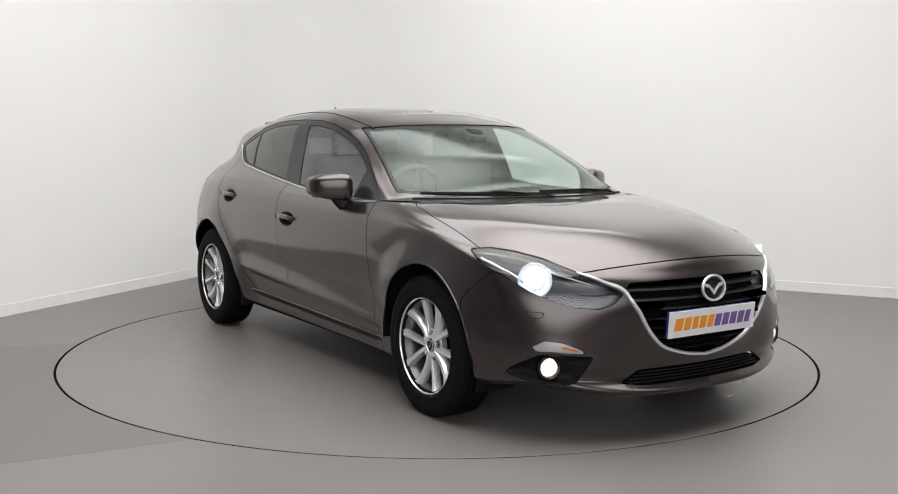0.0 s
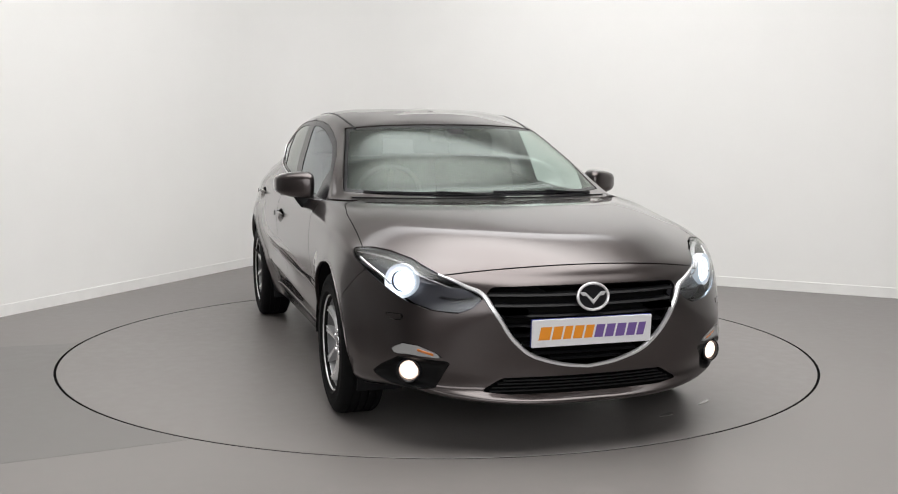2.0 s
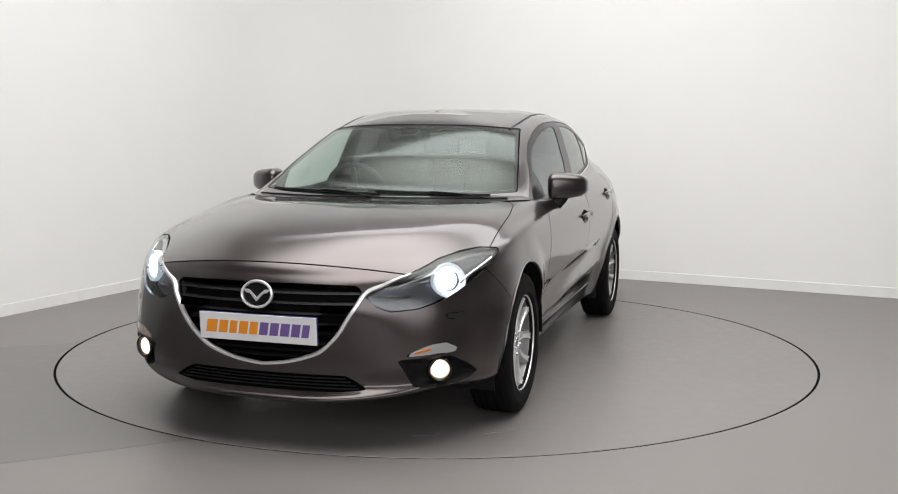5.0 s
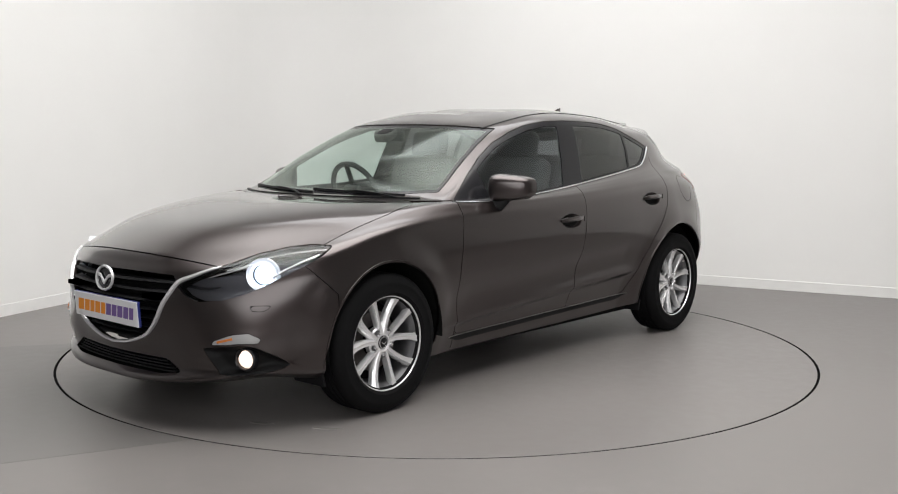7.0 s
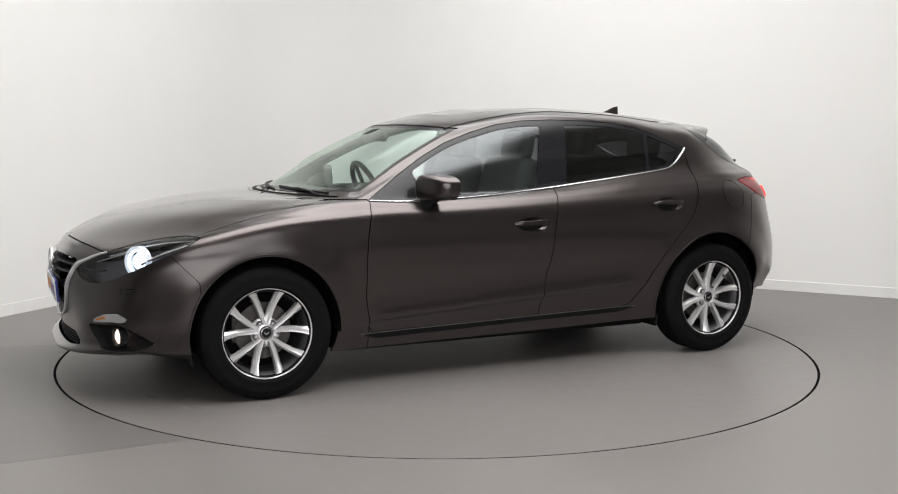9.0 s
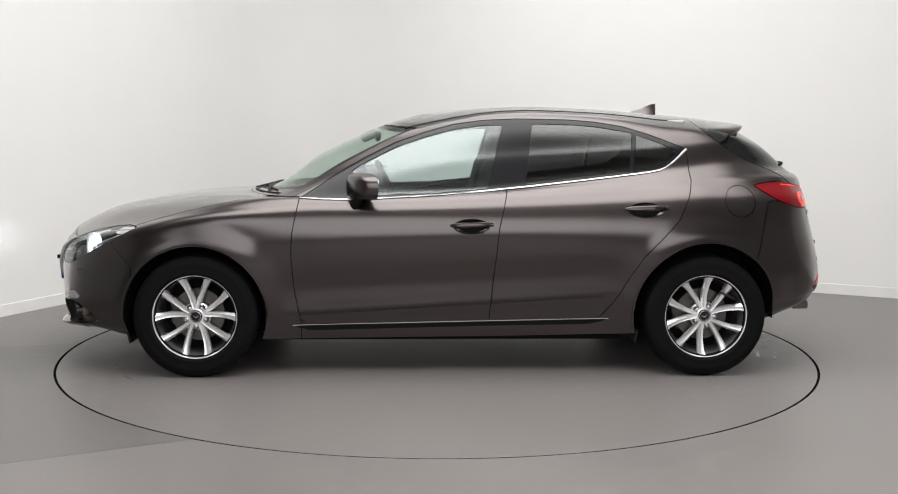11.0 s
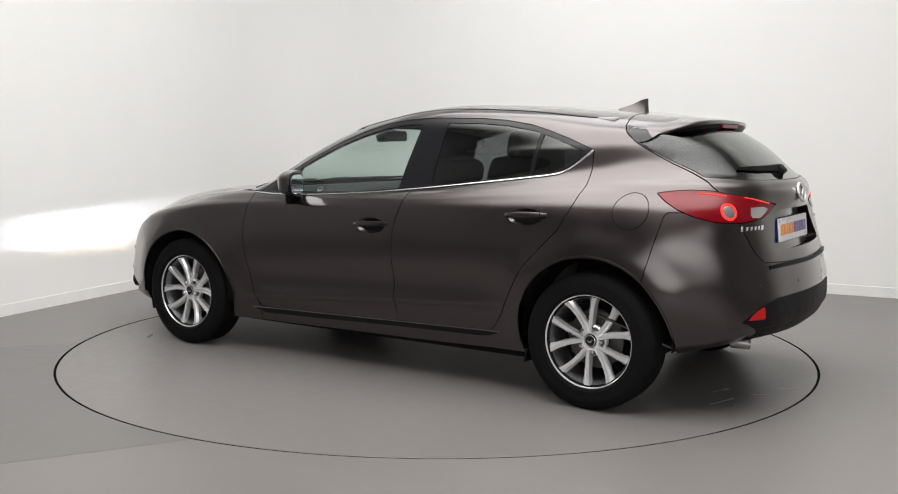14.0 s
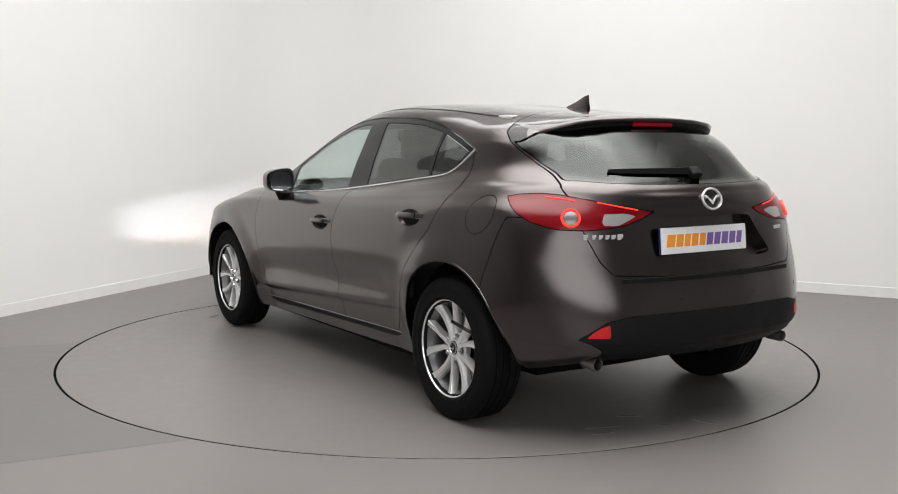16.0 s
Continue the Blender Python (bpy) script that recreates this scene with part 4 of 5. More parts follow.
fin = [(-0.028, -0.002), (-0.020, 0.006), (0.006, 0.010), (0.012, 0.004), (0.010, -0.004), (-0.010, -0.008)]
for z in (0.640, 0.600, 0.560, 0.520, 0.480, 0.440, 0.405, 0.380):
    slat(z, GRILLE, 0.034, [(-a, b) for a, b in fin], SLAT, front_bumper, "grille_slat")
panel("intake_back", intake_f, DARK, front_bumper, "dark lower air intake", whole=True, lift=-0.05, rim=0)
for z in (0.257, 0.270, 0.283, 0.296):
    slat(z, INTAKE, 0.022, [(-0.004, -0.003), (-0.004, 0.003), (0.02, 0.003), (0.02, -0.003)], BLACK, front_bumper, "intake_slat", 0.03)
for y in (-0.12, 0.0, 0.12):
    part("intake_strut", box(0.012, 0.014, 0.066, 0.002), BLACK, front_bumper, m=pose(at_front(abs(y), 0.278)[0].x - 0.03, y, 0.278))

wing = [(.575, .712), (.53, .694), (.485, .672), (.442, .653), (.422, .632), (.403, .598), (.372, .550), (.338, .495), (.298, .448), (.25, .408), (.19, .382), (.10, .358), (0, .346)]
wing = [tuple(v)[:2] for v in smooth_line([(y, z, 0) for y, z in wing], 4)]
path, ups, wid = [], [], []
for s, seq in ((1, wing), (-1, wing[-2::-1])):
    for i, (y, z) in enumerate(seq):
        p, n = at_front(y, z, 0.001)
        path.append(mirrored(p, s))
        ups.append(mirrored(n, s))
        wid.append(0.30 + 0.70 * min(1.0, max(0.0, (0.60 - y) / 0.16)) * (0.55 + 0.45 * min(1.0, y / 0.32)))
part("chrome_wing", sweep(path, ribbon(0.018, 0.014), up=ups, scale=wid), BRIGHT, front_bumper, "satin chrome wing-shaped grille frame", True)


def badge(parent, p, tilt, size, facing):
    """A plain oval ring with a simple spread vee inside."""
    m = pose(*p, 0, tilt, 0) @ (pose(0, 0, 0, 90, 0, 90) if facing > 0 else pose(0, 0, 0, 90, 0, -90))
    ring = [(0.066 * size * math.cos(a), 0.052 * size * math.sin(a), 0) for a in np.linspace(0, 2 * math.pi, 48, endpoint=False)]
    bm = sweep(ring, [(a * 0.8, b) for a, b in circle(0.0075 * size, 8)], True)
    ob = part("badge_ring", bm, BRIGHT, parent, "chrome oval badge ring", True, m=m)
    k = size
    vee = [(-.060 * k, .020 * k), (-.035 * k, .019 * k), (0, -.012 * k), (.035 * k, .019 * k), (.060 * k, .020 * k), (.045 * k, .004 * k), (.030 * k, .003 * k), (0, -.030 * k), (-.030 * k, .003 * k), (-.045 * k, .004 * k)]
    part("badge_vee", prism(vee, 0.008 * k, 0.002), BRIGHT, parent, "plain chrome vee", m=m @ pose(0, 0, -0.003))
    disc = bmesh.new()
    bmesh.ops.create_circle(disc, cap_ends=True, segments=40, radius=0.062 * size, matrix=Matrix.Diagonal((1, 0.78, 1, 1)))
    part("badge_back", disc, GLOSS_BLACK if facing > 0 else PAINT, parent, "", m=m @ pose(0, 0, -0.006))


badge(front_bumper, (2.236, 0, 0.633), -6, 1.0, 1)


def number_plate(parent, p, tilt, facing):
    m = pose(*p, 0, tilt, 0) @ (pose(0, 0, 0, 90, 0, 90) if facing > 0 else pose(0, 0, 0, 90, 0, -90))
    part("plate_holder", box(0.521, 0.112, 0.014, 0.003), PLATE_BLUE, parent, "dark blue plate backing", m=m @ pose(0, 0, -0.008))
    plate = part("number_plate", box(0.52, 0.111, 0.006, 0.002), PLATE_WHITE, parent, "white dealer plate with orange and purple bars", m=m)
    x = -0.232
    for i, w in enumerate((0.052, 0.044, 0.038, 0.044, 0.040, 0.042, 0.042, 0.044, 0.042, 0.036)):
        lean = 0.010
        bar = [(x, -0.026), (x + w - 0.005, -0.026), (x + w - 0.005 + lean, 0.026), (x + lean, 0.026)]
        part("print_bar", prism(bar, 0.0012), ORANGE if i < 5 else PURPLE, plate, "", m=m @ pose(0, 0, 0.0032))
        x += w + 0.0042


number_plate(front_bumper, (2.236, 0, 0.4955), 4.0, 1)
number_plate(tailgate, (at_rear(0, 0.825)[0].x + 0.036, 0, 0.828), 6.0, -1)
badge(tailgate, (at_rear(0, 1.002)[0].x - 0.006, 0, 1.002), 14, 0.85, -1)

# ---- beams: small hooded sources added deep in the black grille to stand in for the lamps' light, one dipped and one low and warm each side ----
def beam(name, y, z, width, spread, top, bottom, depth, glow, label):
    x = at_front(abs(y), z)[0].x - depth + 0.016
    part(name, box(0.002, width, 0.003, 0), glow, front_bumper, label, m=pose(x, y, z))
    wide = width + spread
    for dz, d in ((top, depth), (-bottom, depth)):
        part("beam_hood", box(d + 0.006, wide + 0.003, 0.002, 0), SHIELD, front_bumper, "", m=pose(x + d / 2 - 0.003, y, z + dz))
    for e in (-wide / 2, wide / 2):
        part("beam_hood", box(depth + 0.005, 0.002, top + bottom + 0.002, 0), SHIELD, front_bumper, "", m=pose(x + depth / 2 - 0.003, y + e, z + (top - bottom) / 2))
    part("beam_hood", box(0.002, wide, top + bottom + 0.002, 0), SHIELD, front_bumper, "", m=pose(x - 0.004, y, z + (top - bottom) / 2))


for s in SIDES:
    beam("added_dipped_beam", 0.315 * s, 0.580, 0.040, 0.056, 0.0075, 0.0090, 0.056, BEAM_GLOW, "added source for the headlamp's beam, hidden in the grille")
    beam("added_fog_beam", 0.290 * s, 0.512, 0.020, 0.022, 0.0030, 0.0080, 0.046, FOG_BEAM, "added warm source for the fog lamp's beam, hidden in the grille")

# ---- lamps ----
for s in SIDES:
    m = s < 0
    lamp = panel("headlamp", head_f, LENS, car, "lit headlamp with clear lens", mirror=m, lift=-0.001, rim=0.004)
    panel("lamp_housing", head_f, LAMP_GREY, lamp, "grey lamp bowl", mirror=m, lift=-0.064, rim=0)
    c, n = at_round(1.2, 0.700, 0.690, -0.032)
    c = mirrored(c, s)
    ahead = Vector((0.76, 0.56 * s, 0.06)).normalized()
    face = ahead.to_track_quat("Y", "Z").to_matrix().to_4x4()
    m4 = Matrix.Translation(c) @ face
    part("projector_ring", revolve([(0.0515, -0.02), (0.0525, 0.002), (0.056, 0.006), (0.064, 0.010), (0.070, 0.012), (0.071, -0.02)], 40), REFLECTOR_GLOW, lamp, "bowl round the projector, its lit look put in as glow", True, m=m4)
    part("halo_ring", revolve([(0.0445, 0.004), (0.0455, 0.009), (0.050, 0.009), (0.051, 0.004)], 40), HEAD_GLOW, lamp, "glowing white ring", True, m=m4)
    part("projector", revolve([(0.0, 0.006), (0.020, 0.003), (0.034, -0.004), (0.0415, -0.016)], 32), PROJECTOR_GLOW, lamp, "lit white projector lens", True, m=m4)
    # bright upper blade and daylight strip
    up = [(.565, .704), (.62, .722), (.70, .752), (.80, .772), (.90, .783), (.955, .786)]
    pts = [mirrored(at_round(1.2, a, z, -0.014)[0], s) for a, z in up]
    part("upper_blade", sweep(smooth_line(pts, 4), [(-0.009, -0.003), (-0.009, 0.003), (0.009, 0.003), (0.009, -0.003)]), CHROME, lamp, "bright upper blade", True)
    low = [(.735, .672), (.78, .700), (.85, .735), (.92, .765)]
    pts = [mirrored(at_round(1.2, a, z, -0.016)[0], s) for a, z in low]
    part("light_guide", sweep(smooth_line(pts, 4), circle(0.006, 8)), CHROME, lamp, "silver light guide", True)
    inner = [(.42, .634), (.46, .628), (.50, .628), (.54, .634)]
    pts = [mirrored(at_round(1.2, a, z, -0.026)[0], s) for a, z in inner]
    part("inner_fin", sweep(smooth_line(pts, 4), [(-0.016, -0.003), (-0.016, 0.003), (0.016, 0.003), (0.016, -0.003)]), GLOSS_BLACK, lamp, "", True)
    part("inner_blade", sweep(smooth_line([mirrored(at_round(1.2, a, z, -0.012)[0], s) for a, z in ((.50, .668), (.54, .682), (.60, .704), (.66, .724))], 4), circle(0.003, 8)), CHROME, lamp, "silver strip", True)
    # fog lamp and indicator
    pod = panel("fog_lamp_bezel", fog_f, BLACK, front_bumper, "black fog lamp bezel", mirror=m, lift=0.0,
                shape=lambda v: -0.035 * min(1.0, max(0.0, -float(signed(FOG, nose_round(np.array([v[:3]])))[0]) / 0.025)))
    c, n = at_round(1.2, 0.642, 0.322, -0.022)
    c = mirrored(c, s)
    face = Vector((0.93, 0.30 * s, 0)).normalized().to_track_quat("Y", "Z").to_matrix().to_4x4()
    m4 = Matrix.Translation(c) @ face
    part("fog_ring", revolve([(0.039, -0.02), (0.041, 0.012), (0.046, 0.016), (0.052, 0.010), (0.053, -0.02)], 32), GLOSS_BLACK, pod, "", True, m=m4)
    part("fog_lens", revolve([(0.0, 0.014), (0.022, 0.011), (0.036, 0.002), (0.040, -0.01)], 32), FOG_GLOW, pod, "lit warm white fog lamp", True, m=m4)
    ind = panel("indicator", ind_f, CLEAR_PLASTIC, front_bumper, "clear indicator lens with amber bulb", mirror=m, lift=0.003)
    p = [mirrored(at_round(1.2, a, z, 0.0035)[0], s) for a, z in ((.545, .403), (.575, .412), (.600, .420))]
    part("indicator_bulb", sweep(p, [(-0.006, 0), (-0.006, 0.002), (0.006, 0.002), (0.006, 0)], up=n * 1.0), AMBER, ind, "amber bulb")
    # tail lamps: outer on the quarter panel, inner on the tailgate
    outer, innerf = split(tail_f, lambda P: 0.600 + (P[:, 2] - 0.95) * 0.30 - tail_round(P)[:, 0], 0.0)
    clearf, innerf = split(innerf, lambda P: signed(outline([(.405, .938), (.455, .950), (.545, .948), (.556, .904), (.49, .900)]), tail_round(P)), 0.0)
    tl = panel("tail_lamp", outer, RED_LENS, car, "red tail lamp with lit ring", mirror=m, lift=0.002)
    til = panel("inner_tail_lamp", innerf, RED_LENS, tailgate, "red inner tail lamp", mirror=m, lift=0.002)
    panel("reversing_lamp", clearf, CLEAR_PLASTIC, til, "clear reversing lamp", mirror=m, lift=0.003)
    c, n = at_round(-1.2, 0.672, 0.934, 0.003)
    nn = mirrored(n, s)
    m4 = Matrix.Translation(mirrored(c, s)) @ nn.to_track_quat("Y", "Z").to_matrix().to_4x4()
    part("glow_ring", revolve([(0.031, 0.0), (0.033, 0.004), (0.039, 0.004), (0.041, -0.004)], 36), RED_GLOW, tl, "lit red ring", True, m=m4)
    part("ring_lens", revolve([(0.0, 0.006), (0.018, 0.005), (0.030, 0.0)], 30), SMOKE, tl, "smoked indicator dome", True, m=m4)
    for pts, owner in ((((.66, 1.000), (.72, 1.008), (.78, 1.012)), tl), (((.40, .964), (.48, .978), (.57, .994)), til)):
        q = [mirrored(at_round(-1.2, a, z, 0.003)[0], s) for a, z in pts]
        part("glow_strip", sweep(smooth_line(q, 4), circle(0.0028, 8)), RED_GLOW, owner, "lit red strip", True)

# ---- sides: handles, chrome line, mirrors ----
for s in SIDES:
    for k, (hx, hz) in HANDLES.items():
        pts = [at_side(x, hz + 0.008 * (0.12 + x - hx + 0.0) / 0.24 * (-1 if k == "f" else -1) + 0.008, 0.016 if abs(x - hx - 0.005) < 0.09 else 0.004)[0] for x in np.linspace(hx + 0.108, hx - 0.115, 9)]
        sec = [(-0.014, -0.004), (-0.010, 0.006), (0.0, 0.009), (0.010, 0.006), (0.014, -0.004)]
        n = at_side(hx, hz)[1]
        part("door_handle", sweep([mirrored(p, s) for p in pts], sec, up=mirrored(n, s), scale=[0.55, 0.9, 1, 1, 1, 1, 1, 0.95, 0.7]), PAINT, doors[k, s < 0], "body-coloured pull handle", True)
        c = at_side(hx - 0.088, hz + 0.002, 0.0255)[0]
        part("handle_seam", box(0.0025, 0.004, 0.026, 0), DARK, doors[k, s < 0], m=Matrix.Translation(mirrored(c, s)))
    belt = [(.800, .939), (.64, .934), (.476, .934), (.30, .942), (.10, .954), (-.08, .968), (-.261, .985), (-.48, 1.009), (-.70, 1.034), (-.90, 1.058), (-1.068, 1.080), (-1.13, 1.097), (-1.18, 1.127), (-1.225, 1.165), (-1.262, 1.200)]
    hits = [at_side(v[0], v[1], 0.002) for v in smooth_line([(x, z, 0) for x, z in belt], 4)]
    part("chrome_belt", sweep([mirrored(h[0], s) for h in hits], ribbon(0.0105, 0.005), up=[mirrored(h[1], s) for h in hits],
                              scale=[0.8 + 0.5 * max(0, (i - 44) / 12) for i in range(len(hits))]), CHROME, car, "thin chrome strip below the windows", True)
    # door mirror: rounded shell, thicker at the front, flat glass behind
    bm = bmesh.new()
    bmesh.ops.create_uvsphere(bm, u_segments=36, v_segments=24, radius=1.0)
    for v in bm.verts:
        x, y, z = v.co
        sg = lambda q, e: math.copysign(abs(q) ** e, q)
        x, y, z = sg(x, 0.62), sg(y, 0.62), sg(z, 0.50)
        x = x * 0.098 if x > 0 else max(x, -0.28) * 0.11
        y, z = y * 0.100, z * 0.072
        out = (y + 0.100) / 0.200
        x *= 1.0 - 0.35 * out if x > 0 else 1.0
        z *= (1.02 - 0.30 * out) if z > 0 else (1.10 - 0.50 * out)
        x -= 0.34 * (y + 0.02)
        v.co = (x, y, z)
    mm = pose(0.455, 0.900, 1.002) @ Matrix.Diagonal((1.0, 1.0, 1.10, 1))
    if s < 0:
        mm = Matrix.Diagonal((1, -1, 1, 1)) @ mm
    mirror = part("door_mirror", bm, PAINT, car, "body-coloured door mirror", True, m=mm)
    gm = [(0.080 * math.copysign(abs(math.cos(a)) ** 0.6, math.cos(a)), 0.048 * math.copysign(abs(math.sin(a)) ** 0.6, math.sin(a))) for a in np.linspace(0, 2 * math.pi, 40, endpoint=False)]
    part("mirror_rim", prism([(a * 1.09, b * 1.12) for a, b in gm], 0.006, 0.0), BLACK, mirror, "black rim", m=mm @ pose(-0.039, 0, -0.002, 0, 0, 18) @ pose(0, 0, 0, 90, 0, -90))
    part("mirror_glass", prism(gm, 0.003, 0.0), MIRROR, mirror, "mirror glass", m=mm @ pose(-0.046, 0, -0.002, 0, 0, 18) @ pose(0, 0, 0, 90, 0, -90))
    stalk = [mirrored(p, s) for p in ((0.520, 0.820, 0.900), (0.512, 0.836, 0.912), (0.495, 0.852, 0.936), (0.48, 0.866, 0.968))]
    part("mirror_stalk", sweep(stalk, circle(0.046, 14, 0.6), up=Vector((1, 0, 0)), scale=[0.85, 0.95, 1.0, 1.1]), BLACK, mirror, "black mirror foot", True)

# ---- roof: fin, spoiler, wipers ----
finbm = bmesh.new()
rows = [(-1.045, 1.398, 0.004), (-1.10, 1.418, 0.016), (-1.16, 1.436, 0.020), (-1.215, 1.460, 0.016), (-1.252, 1.468, 0.006)]
prev = None
for x, z, w in rows:
    b = 1.398 - 0.06 * (-1.045 - x) * 1.2
    ring = [finbm.verts.new(c) for c in ((x, -0.030 if w > 0.01 else -w * 3, b - 0.01), (x, -w * 0.6, (b + z) / 2), (x, 0, z), (x, w * 0.6, (b + z) / 2), (x, 0.030 if w > 0.01 else w * 3, b - 0.01))]
    if prev:
        for j in range(4):
            finbm.faces.new((prev[j], prev[j + 1], ring[j + 1], ring[j]))
    prev = ring
tip = [finbm.verts.new(c) for c in ((-1.240, -0.022, 1.375), (-1.238, -0.010, 1.42), (-1.250, 0, 1.466), (-1.238, 0.010, 1.42), (-1.240, 0.022, 1.375))]
for j in range(4):
    finbm.faces.new((prev[j], prev[j + 1], tip[j + 1], tip[j]))
finbm.faces.new(tip)
part("roof_fin", finbm, PAINT, car, "shark-fin aerial", True)

# roof seams either side
for s in SIDES:
    line = smooth_line([(.255, .522, 0), (.15, .530, 0), (.0, .538, 0), (-.3, .546, 0), (-.7, .544, 0), (-1.0, .526, 0), (-1.30, .490, 0)], 6)
    seam = [at_top(v[0], v[1], 0.0012) for v in line]
    part("roof_seam", sweep([mirrored(h[0], s) for h in seam], [(-0.005, -0.004), (-0.005, 0.001), (0.005, 0.001), (0.005, -0.004)], up=[mirrored(h[1], s) for h in seam]), BLACK, car, "black roof seam strip", True)

# tailgate spoiler: a lip carried past the roof's rear edge, with dark sides and underside
edge = [(0.0, -1.700, 1.338), (0.15, -1.696, 1.337), (0.30, -1.680, 1.332), (0.40, -1.655, 1.322), (0.46, -1.622, 1.308), (0.51, -1.570, 1.288), (0.548, -1.510, 1.264), (0.580, -1.475, 1.232)]
roots = [(0.0, -1.56, 1.366), (0.15, -1.555, 1.364), (0.30, -1.54, 1.358), (0.40, -1.52, 1.350), (0.47, -1.48, 1.340), (0.525, -1.42, 1.330), (0.555, -1.40, 1.32), (0.580, -1.40, 1.30)]
vs, fs = [], []
roots = [(y, x, at_top(x, y, 0.001)[0].z) for y, x, z in roots]
edge = [(y, x, min(z, r[2] - 0.012)) for (y, x, z), r in zip(edge, roots)]
full_e = [(x, -y, z) for y, x, z in edge[:0:-1]] + [(x, y, z) for y, x, z in edge]
full_r = [(x, -y, z) for y, x, z in roots[:0:-1]] + [(x, y, z) for y, x, z in roots]
for (ex, ey, ez), (rx, ry, rz) in zip(full_e, full_r):
    for t in (0, 0.25, 0.5, 0.75, 1.0):
        vs.append((rx + (ex - rx) * t, ry + (ey - ry) * t, rz + (ez - rz) * t + 0.007 * t + 0.003 * math.sin(math.pi * t)))
    vs.append((ex + 0.004, ey, ez - 0.008))
    vs.append((rx - 0.06, ry, rz - 0.040))
n = len(full_e)
for i in range(n - 1):
    for j in range(6):
        fs.append((i * 7 + j, i * 7 + j + 1, (i + 1) * 7 + j + 1, (i + 1) * 7 + j))
spoiler = mesh_object("roof_spoiler", vs, fs, PAINT, tailgate, "body-coloured roof spoiler")
low = []
for (ex, ey, ez), (rx, ry, rz) in zip(full_e, full_r):
    k = 1.0 - 0.5 * max(0.0, (abs(ey) - 0.40) / 0.15)
    low += [(ex + 0.006, ey * 0.995, ez - 0.006), (ex + 0.026, ey * 0.99, ez - 0.030 * k), (ex + 0.014, ey * 0.985, ez - 0.084 * k)]
mesh_object("spoiler_underside", low, [(i * 3 + j, i * 3 + j + 1, i * 3 + 4 + j, i * 3 + 3 + j) for i in range(n - 1) for j in range(2)], SLAT, spoiler, "black underside")
part("brake_light", box(0.016, 0.24, 0.018, 0.003), RED_LENS, spoiler, "unlit red high-level brake light", m=pose(-1.688, 0, 1.318))
for y0, y1, dx in ((-0.62, 0.06, 0.0), (0.02, 0.60, 0.0)):
    pts, ups = [], []
    for y in np.linspace(y0, y1, 9):
        z = 0.972 + 0.009 * math.cos((y - y0) / (y1 - y0) * 2)
        p, n = at_front(abs(y), z, 0.004)
        pts.append((p.x, y, p.z))
    part("windscreen_wiper", sweep(pts, [(-0.005, -0.005), (-0.0025, 0.005), (0.0025, 0.005), (0.005, -0.005)]), SLAT, car, "black wiper blade", True)
    arm = [(pts[4][0], pts[4][1], pts[4][2] + 0.008), (pts[6][0] + 0.010, pts[6][1], pts[6][2] + 0.003), (at_front(abs(y1), 0.955)[0].x + 0.0, y1 - 0.02, 0.962)]
    part("wiper_arm", sweep(smooth_line(arm, 4), [(-0.007, -0.003), (-0.007, 0.003), (0.007, 0.003), (0.007, -0.003)]), SLAT, car, "", True)
cowl = []
for y in np.linspace(-0.68, 0.68, 31):
    p, n = at_front(abs(y), 0.959, 0.001)
    cowl.append((p.x, y, p.z))
part("cowl_panel", sweep(cowl, [(-0.011, -0.004), (-0.011, 0.002), (0.011, 0.002), (0.011, -0.004)]), SLAT, car, "black scuttle strip below the windscreen", True)
# rear wiper
pts = [(at_rear(abs(y), z, 0.016)[0].x, y, z) for y, z in zip(np.linspace(0.43, -0.02, 7), np.linspace(1.120, 1.116, 7))]
rw = part("rear_wiper", sweep(pts, [(-0.010, -0.010), (-0.008, 0.012), (0.008, 0.012), (0.010, -0.010)], scale=[0.6, 0.9, 1, 1.1, 1.2, 1.4, 1.5]), BLACK, tailgate, "black rear wiper", True)
part("wiper_pivot", box(0.05, 0.06, 0.035, 0.010, 3), BLACK, rw, "", m=pose(at_rear(0.0, 1.108)[0].x - 0.016, 0.0, 1.110, 0, -45))

# small badges on the tailgate, tips of the exhaust, sensors
for y0, ws in ((0.632, (.034, .026, .026, .026, .026, .034)), (-0.46, (.020, .020, .020))):
    y = y0
    for w in ws:
        p, n = at_rear(abs(y - w / 2), 0.858, 0.001)
        part("badge_bar", box(0.004, w * 0.86, 0.017 if w < .03 else 0.023, 0.0015), BRIGHT, tailgate, m=pose(p.x, y - w / 2, 0.858))
        y -= w
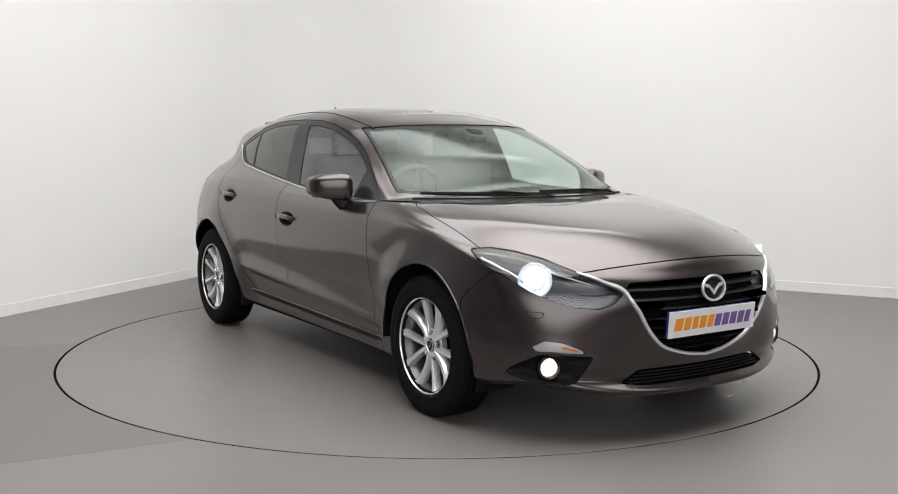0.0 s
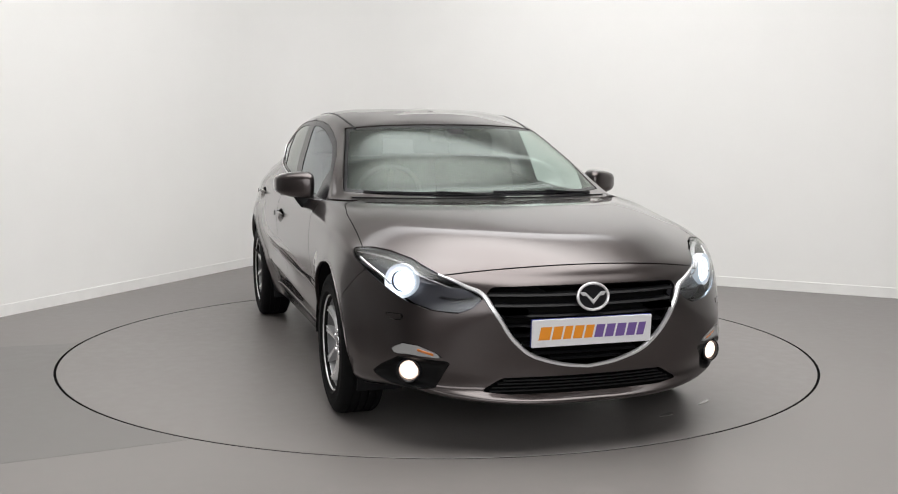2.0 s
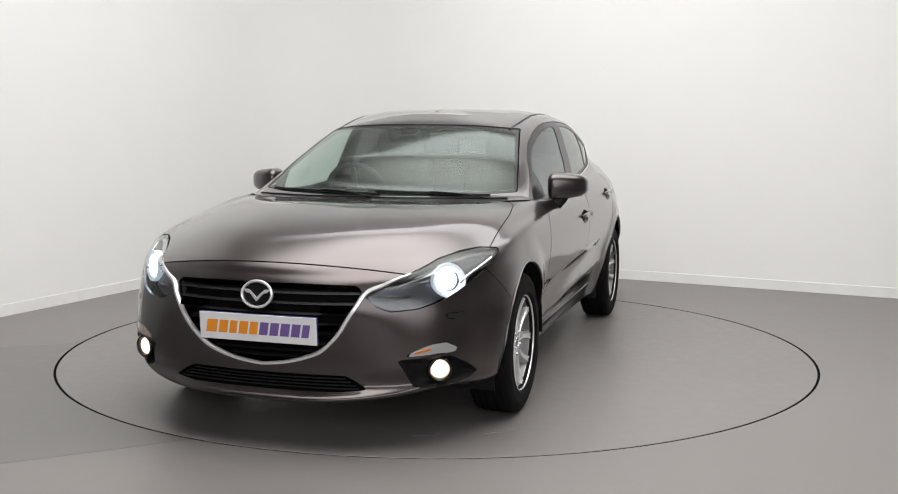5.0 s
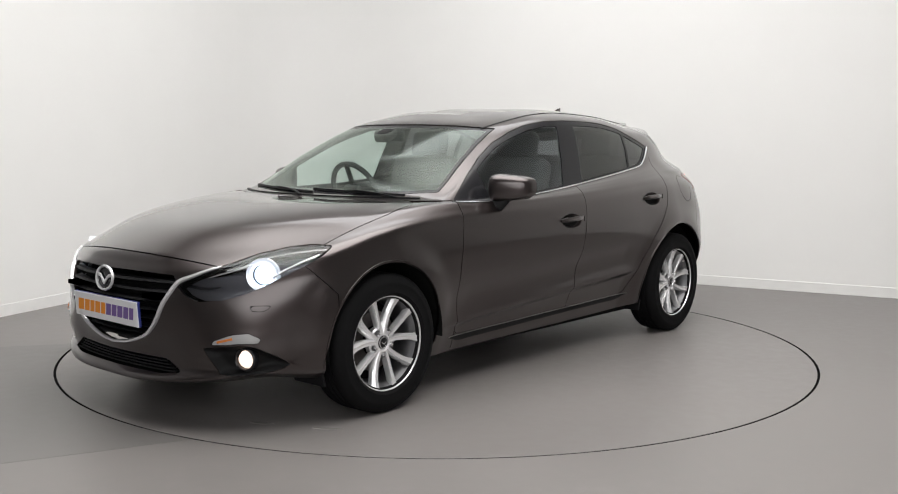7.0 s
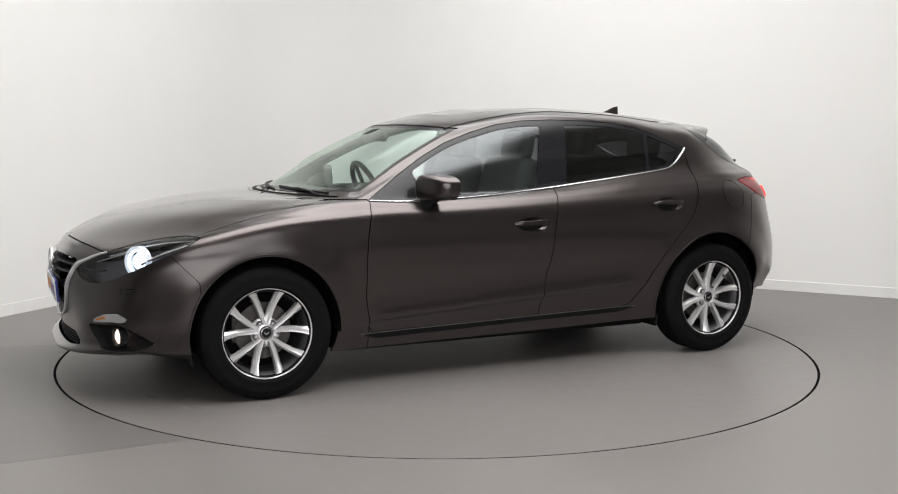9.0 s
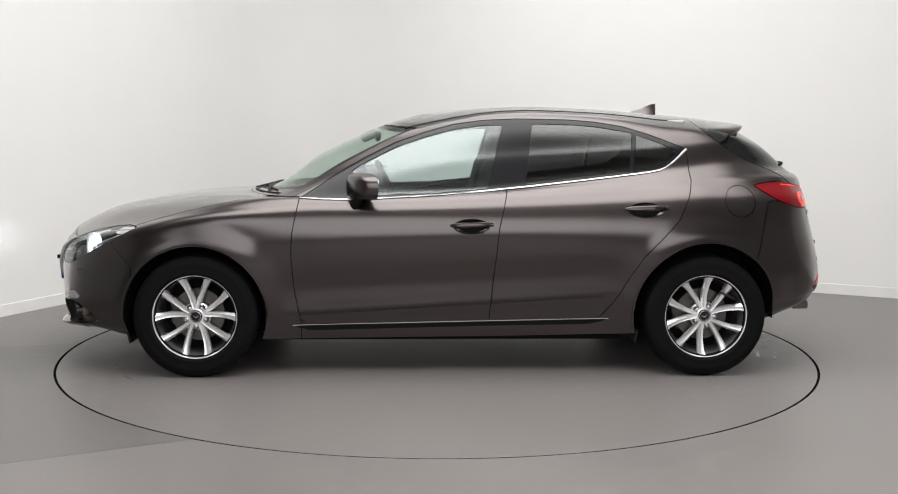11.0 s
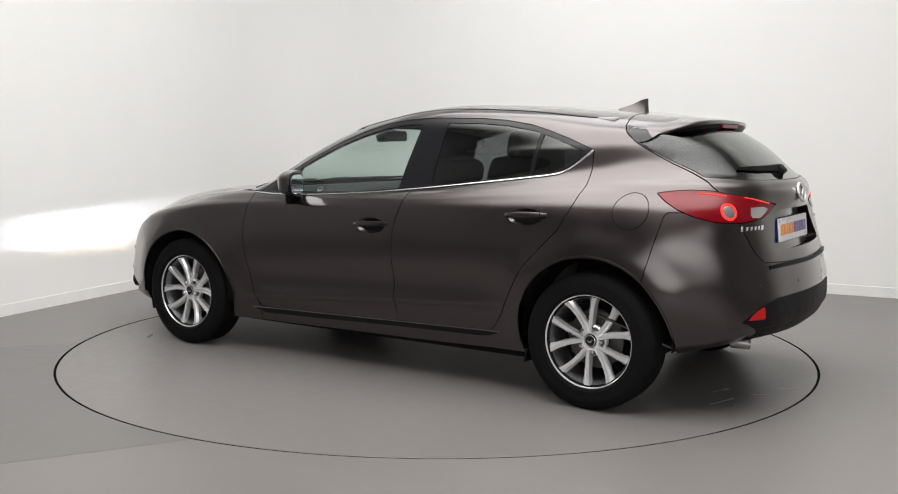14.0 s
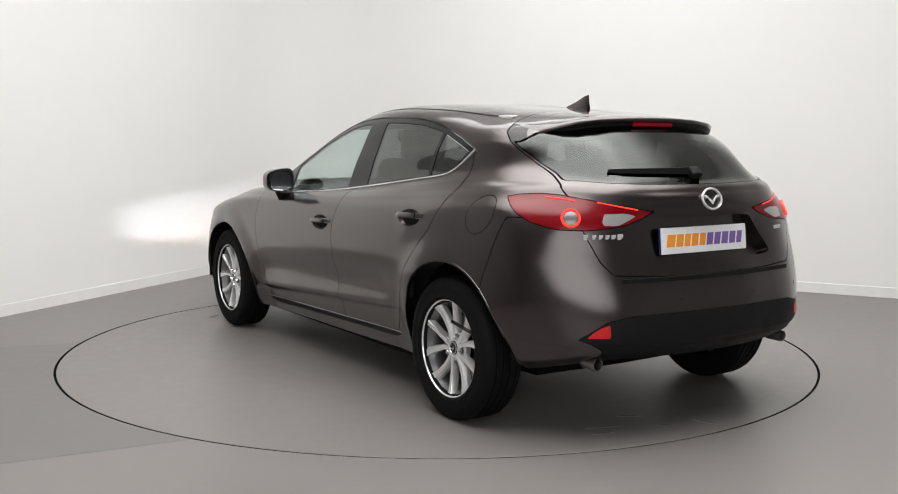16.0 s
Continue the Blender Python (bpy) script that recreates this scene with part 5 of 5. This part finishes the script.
for s in SIDES:
    tip = revolve([(0.020, 0.03), (0.022, -0.050), (0.024, -0.053), (0.026, -0.050), (0.026, 0.03)], 32)
    part("exhaust_tip", tip, EXHAUST, car, "round steel exhaust tip", True, m=pose(-1.945, 0.572 * s, 0.338, 0, 0, -90) @ pose(0, 0, 0))
    part("exhaust_bore", revolve([(0.0, 0.0), (0.022, 0.0)], 20), DARK, car, "", m=pose(-1.945, 0.572 * s, 0.338, 0, 0, -90))
    for y, z in ((0.58, 0.60), (0.22, 0.60)):
        p, n = at_rear(y, z, 0.0005)
        part("parking_sensor", revolve([(0.0, 0.002), (0.010, 0.0015), (0.011, -0.002)], 16), PAINT, rear_bumper, "", True,
             m=Matrix.Translation(mirrored(p, s)) @ mirrored(n, s).to_track_quat("Y", "Z").to_matrix().to_4x4())
lip = [(at_rear(abs(y), 0.683)[0].x - 0.003, y, 0.683) for y in np.linspace(-0.50, 0.50, 21)]
part("bumper_ledge", sweep(lip, [(-0.006, -0.010), (-0.006, 0.008), (0.006, 0.008), (0.006, -0.010)]), SLAT, rear_bumper, "dark ledge below the tailgate", True)

# ---- cabin ----
dash = [(1.02, .86), (.95, .955), (.72, .965), (.52, .93), (.46, .86), (.50, .70), (.62, .55), (.95, .50)]
part("dashboard", prism(dash, 1.40, 0.02), SEAT, car, "black dashboard", True, m=pose(0, 0.70, 0, 90, 0, 0))
wheel_ring = [(0.185 * math.cos(a), 0.185 * math.sin(a), 0) for a in np.linspace(0, 2 * math.pi, 40, endpoint=False)]
sw = pose(0.36, -0.36, 0.93, 0, -66, 0)
steer = part("steering_wheel", sweep(wheel_ring, circle(0.016, 10), True), SEAT, car, "black steering wheel on the right", True, m=sw)
part("steering_boss", box(0.11, 0.13, 0.05, 0.02), SEAT, steer, m=sw @ pose(0, 0, -0.02))
for a in (0, 180, 270):
    part("steering_spoke", box(0.14, 0.03, 0.02, 0.006), TRIM_GREY if a != 270 else SEAT, steer, m=sw @ pose(0, 0, 0, 0, 0, a + 90) @ pose(0.11, 0, -0.01))


def seat(x, y, w, rear=False):
    base = part("seat", box(0.52, w, 0.20, 0.06, 4), SEAT, car, "black cloth seat", True, m=pose(x, y, 0.50, 0, -6))
    part("seat_back", box(0.15, w, 0.64, 0.06, 4), SEAT, base, "", True, m=pose(x - 0.30, y, 0.83, 0, -14))
    n = (0,) if not rear else (-0.36, 0.36)
    for dy in n:
        part("headrest", box(0.10, 0.27, 0.17, 0.045, 4), SEAT, base, "", True, m=pose(x - 0.40, y + dy, 1.215, 0, -10))
        for e in (-0.06, 0.06):
            part("headrest_post", revolve([(0.006, -0.05), (0.006, 0.05)], 10), CHROME, base, m=pose(x - 0.39, y + dy + e, 1.12, 90))


seat(0.10, 0.36, 0.50)
seat(0.10, -0.36, 0.50)
seat(-0.80, 0.0, 1.24, True)
part("rear_mirror", box(0.03, 0.24, 0.065, 0.02, 3), BLACK, car, "interior mirror", True, m=pose(0.42, -0.02, 1.265))
part("sensor_pod", box(0.10, 0.11, 0.05, 0.015, 3), BLACK, car, "black sensor pod behind the windscreen", True, m=pose(0.47, 0.0, 1.268, 0, 25))
part("headlining", box(1.35, 1.02, 0.03, 0.01), TRIM_GREY, car, "light roof lining", m=pose(-0.62, 0, 1.345))
part("parcel_shelf", box(0.55, 1.10, 0.03, 0.01), SEAT, car, "dark parcel shelf", m=pose(-1.55, 0, 0.98))
for s in SIDES:
    part("door_card", box(1.60, 0.03, 0.45, 0.01), SEAT, car, "dark door lining", m=pose(-0.07, 0.775 * s, 0.70, 0, 0, 0))

# ---- marks on the turntable and the floor ----
for x, y, l, w, a in ((-1.74, .15, .10, .022, 60), (-1.81, .36, .16, .02, 70), (-2.0, -.08, .12, .02, 20), (-1.88, .43, .09, .018, 75), (-1.93, .12, .07, .016, 40), (1.84, .58, .10, .03, 120), (1.70, .86, .12, .025, 130)):
    blob = [(l / 2 * math.cos(t) * (1 + 0.2 * math.sin(3 * t)), w / 2 * math.sin(t) * (1 + 0.25 * math.cos(2 * t + x))) for t in np.linspace(0, 2 * math.pi, 20, endpoint=False)]
    ob = part("wet_mark", prism(blob, 0.0012), WET, turntable_ob, "thin wet streak", m=pose(x + OFF_X, y + OFF_Y, 0.0002, 0, 0, a))


def motions():
    walk(car, [(t, pose(0, 0, 0, 0, 0, a) @ pose(OFF_X, OFF_Y, 0)) for t, a in TURN])
    walk(turntable_ob, [(t, pose(0, 0, 0, 0, 0, a)) for t, a in TURN])


motions()
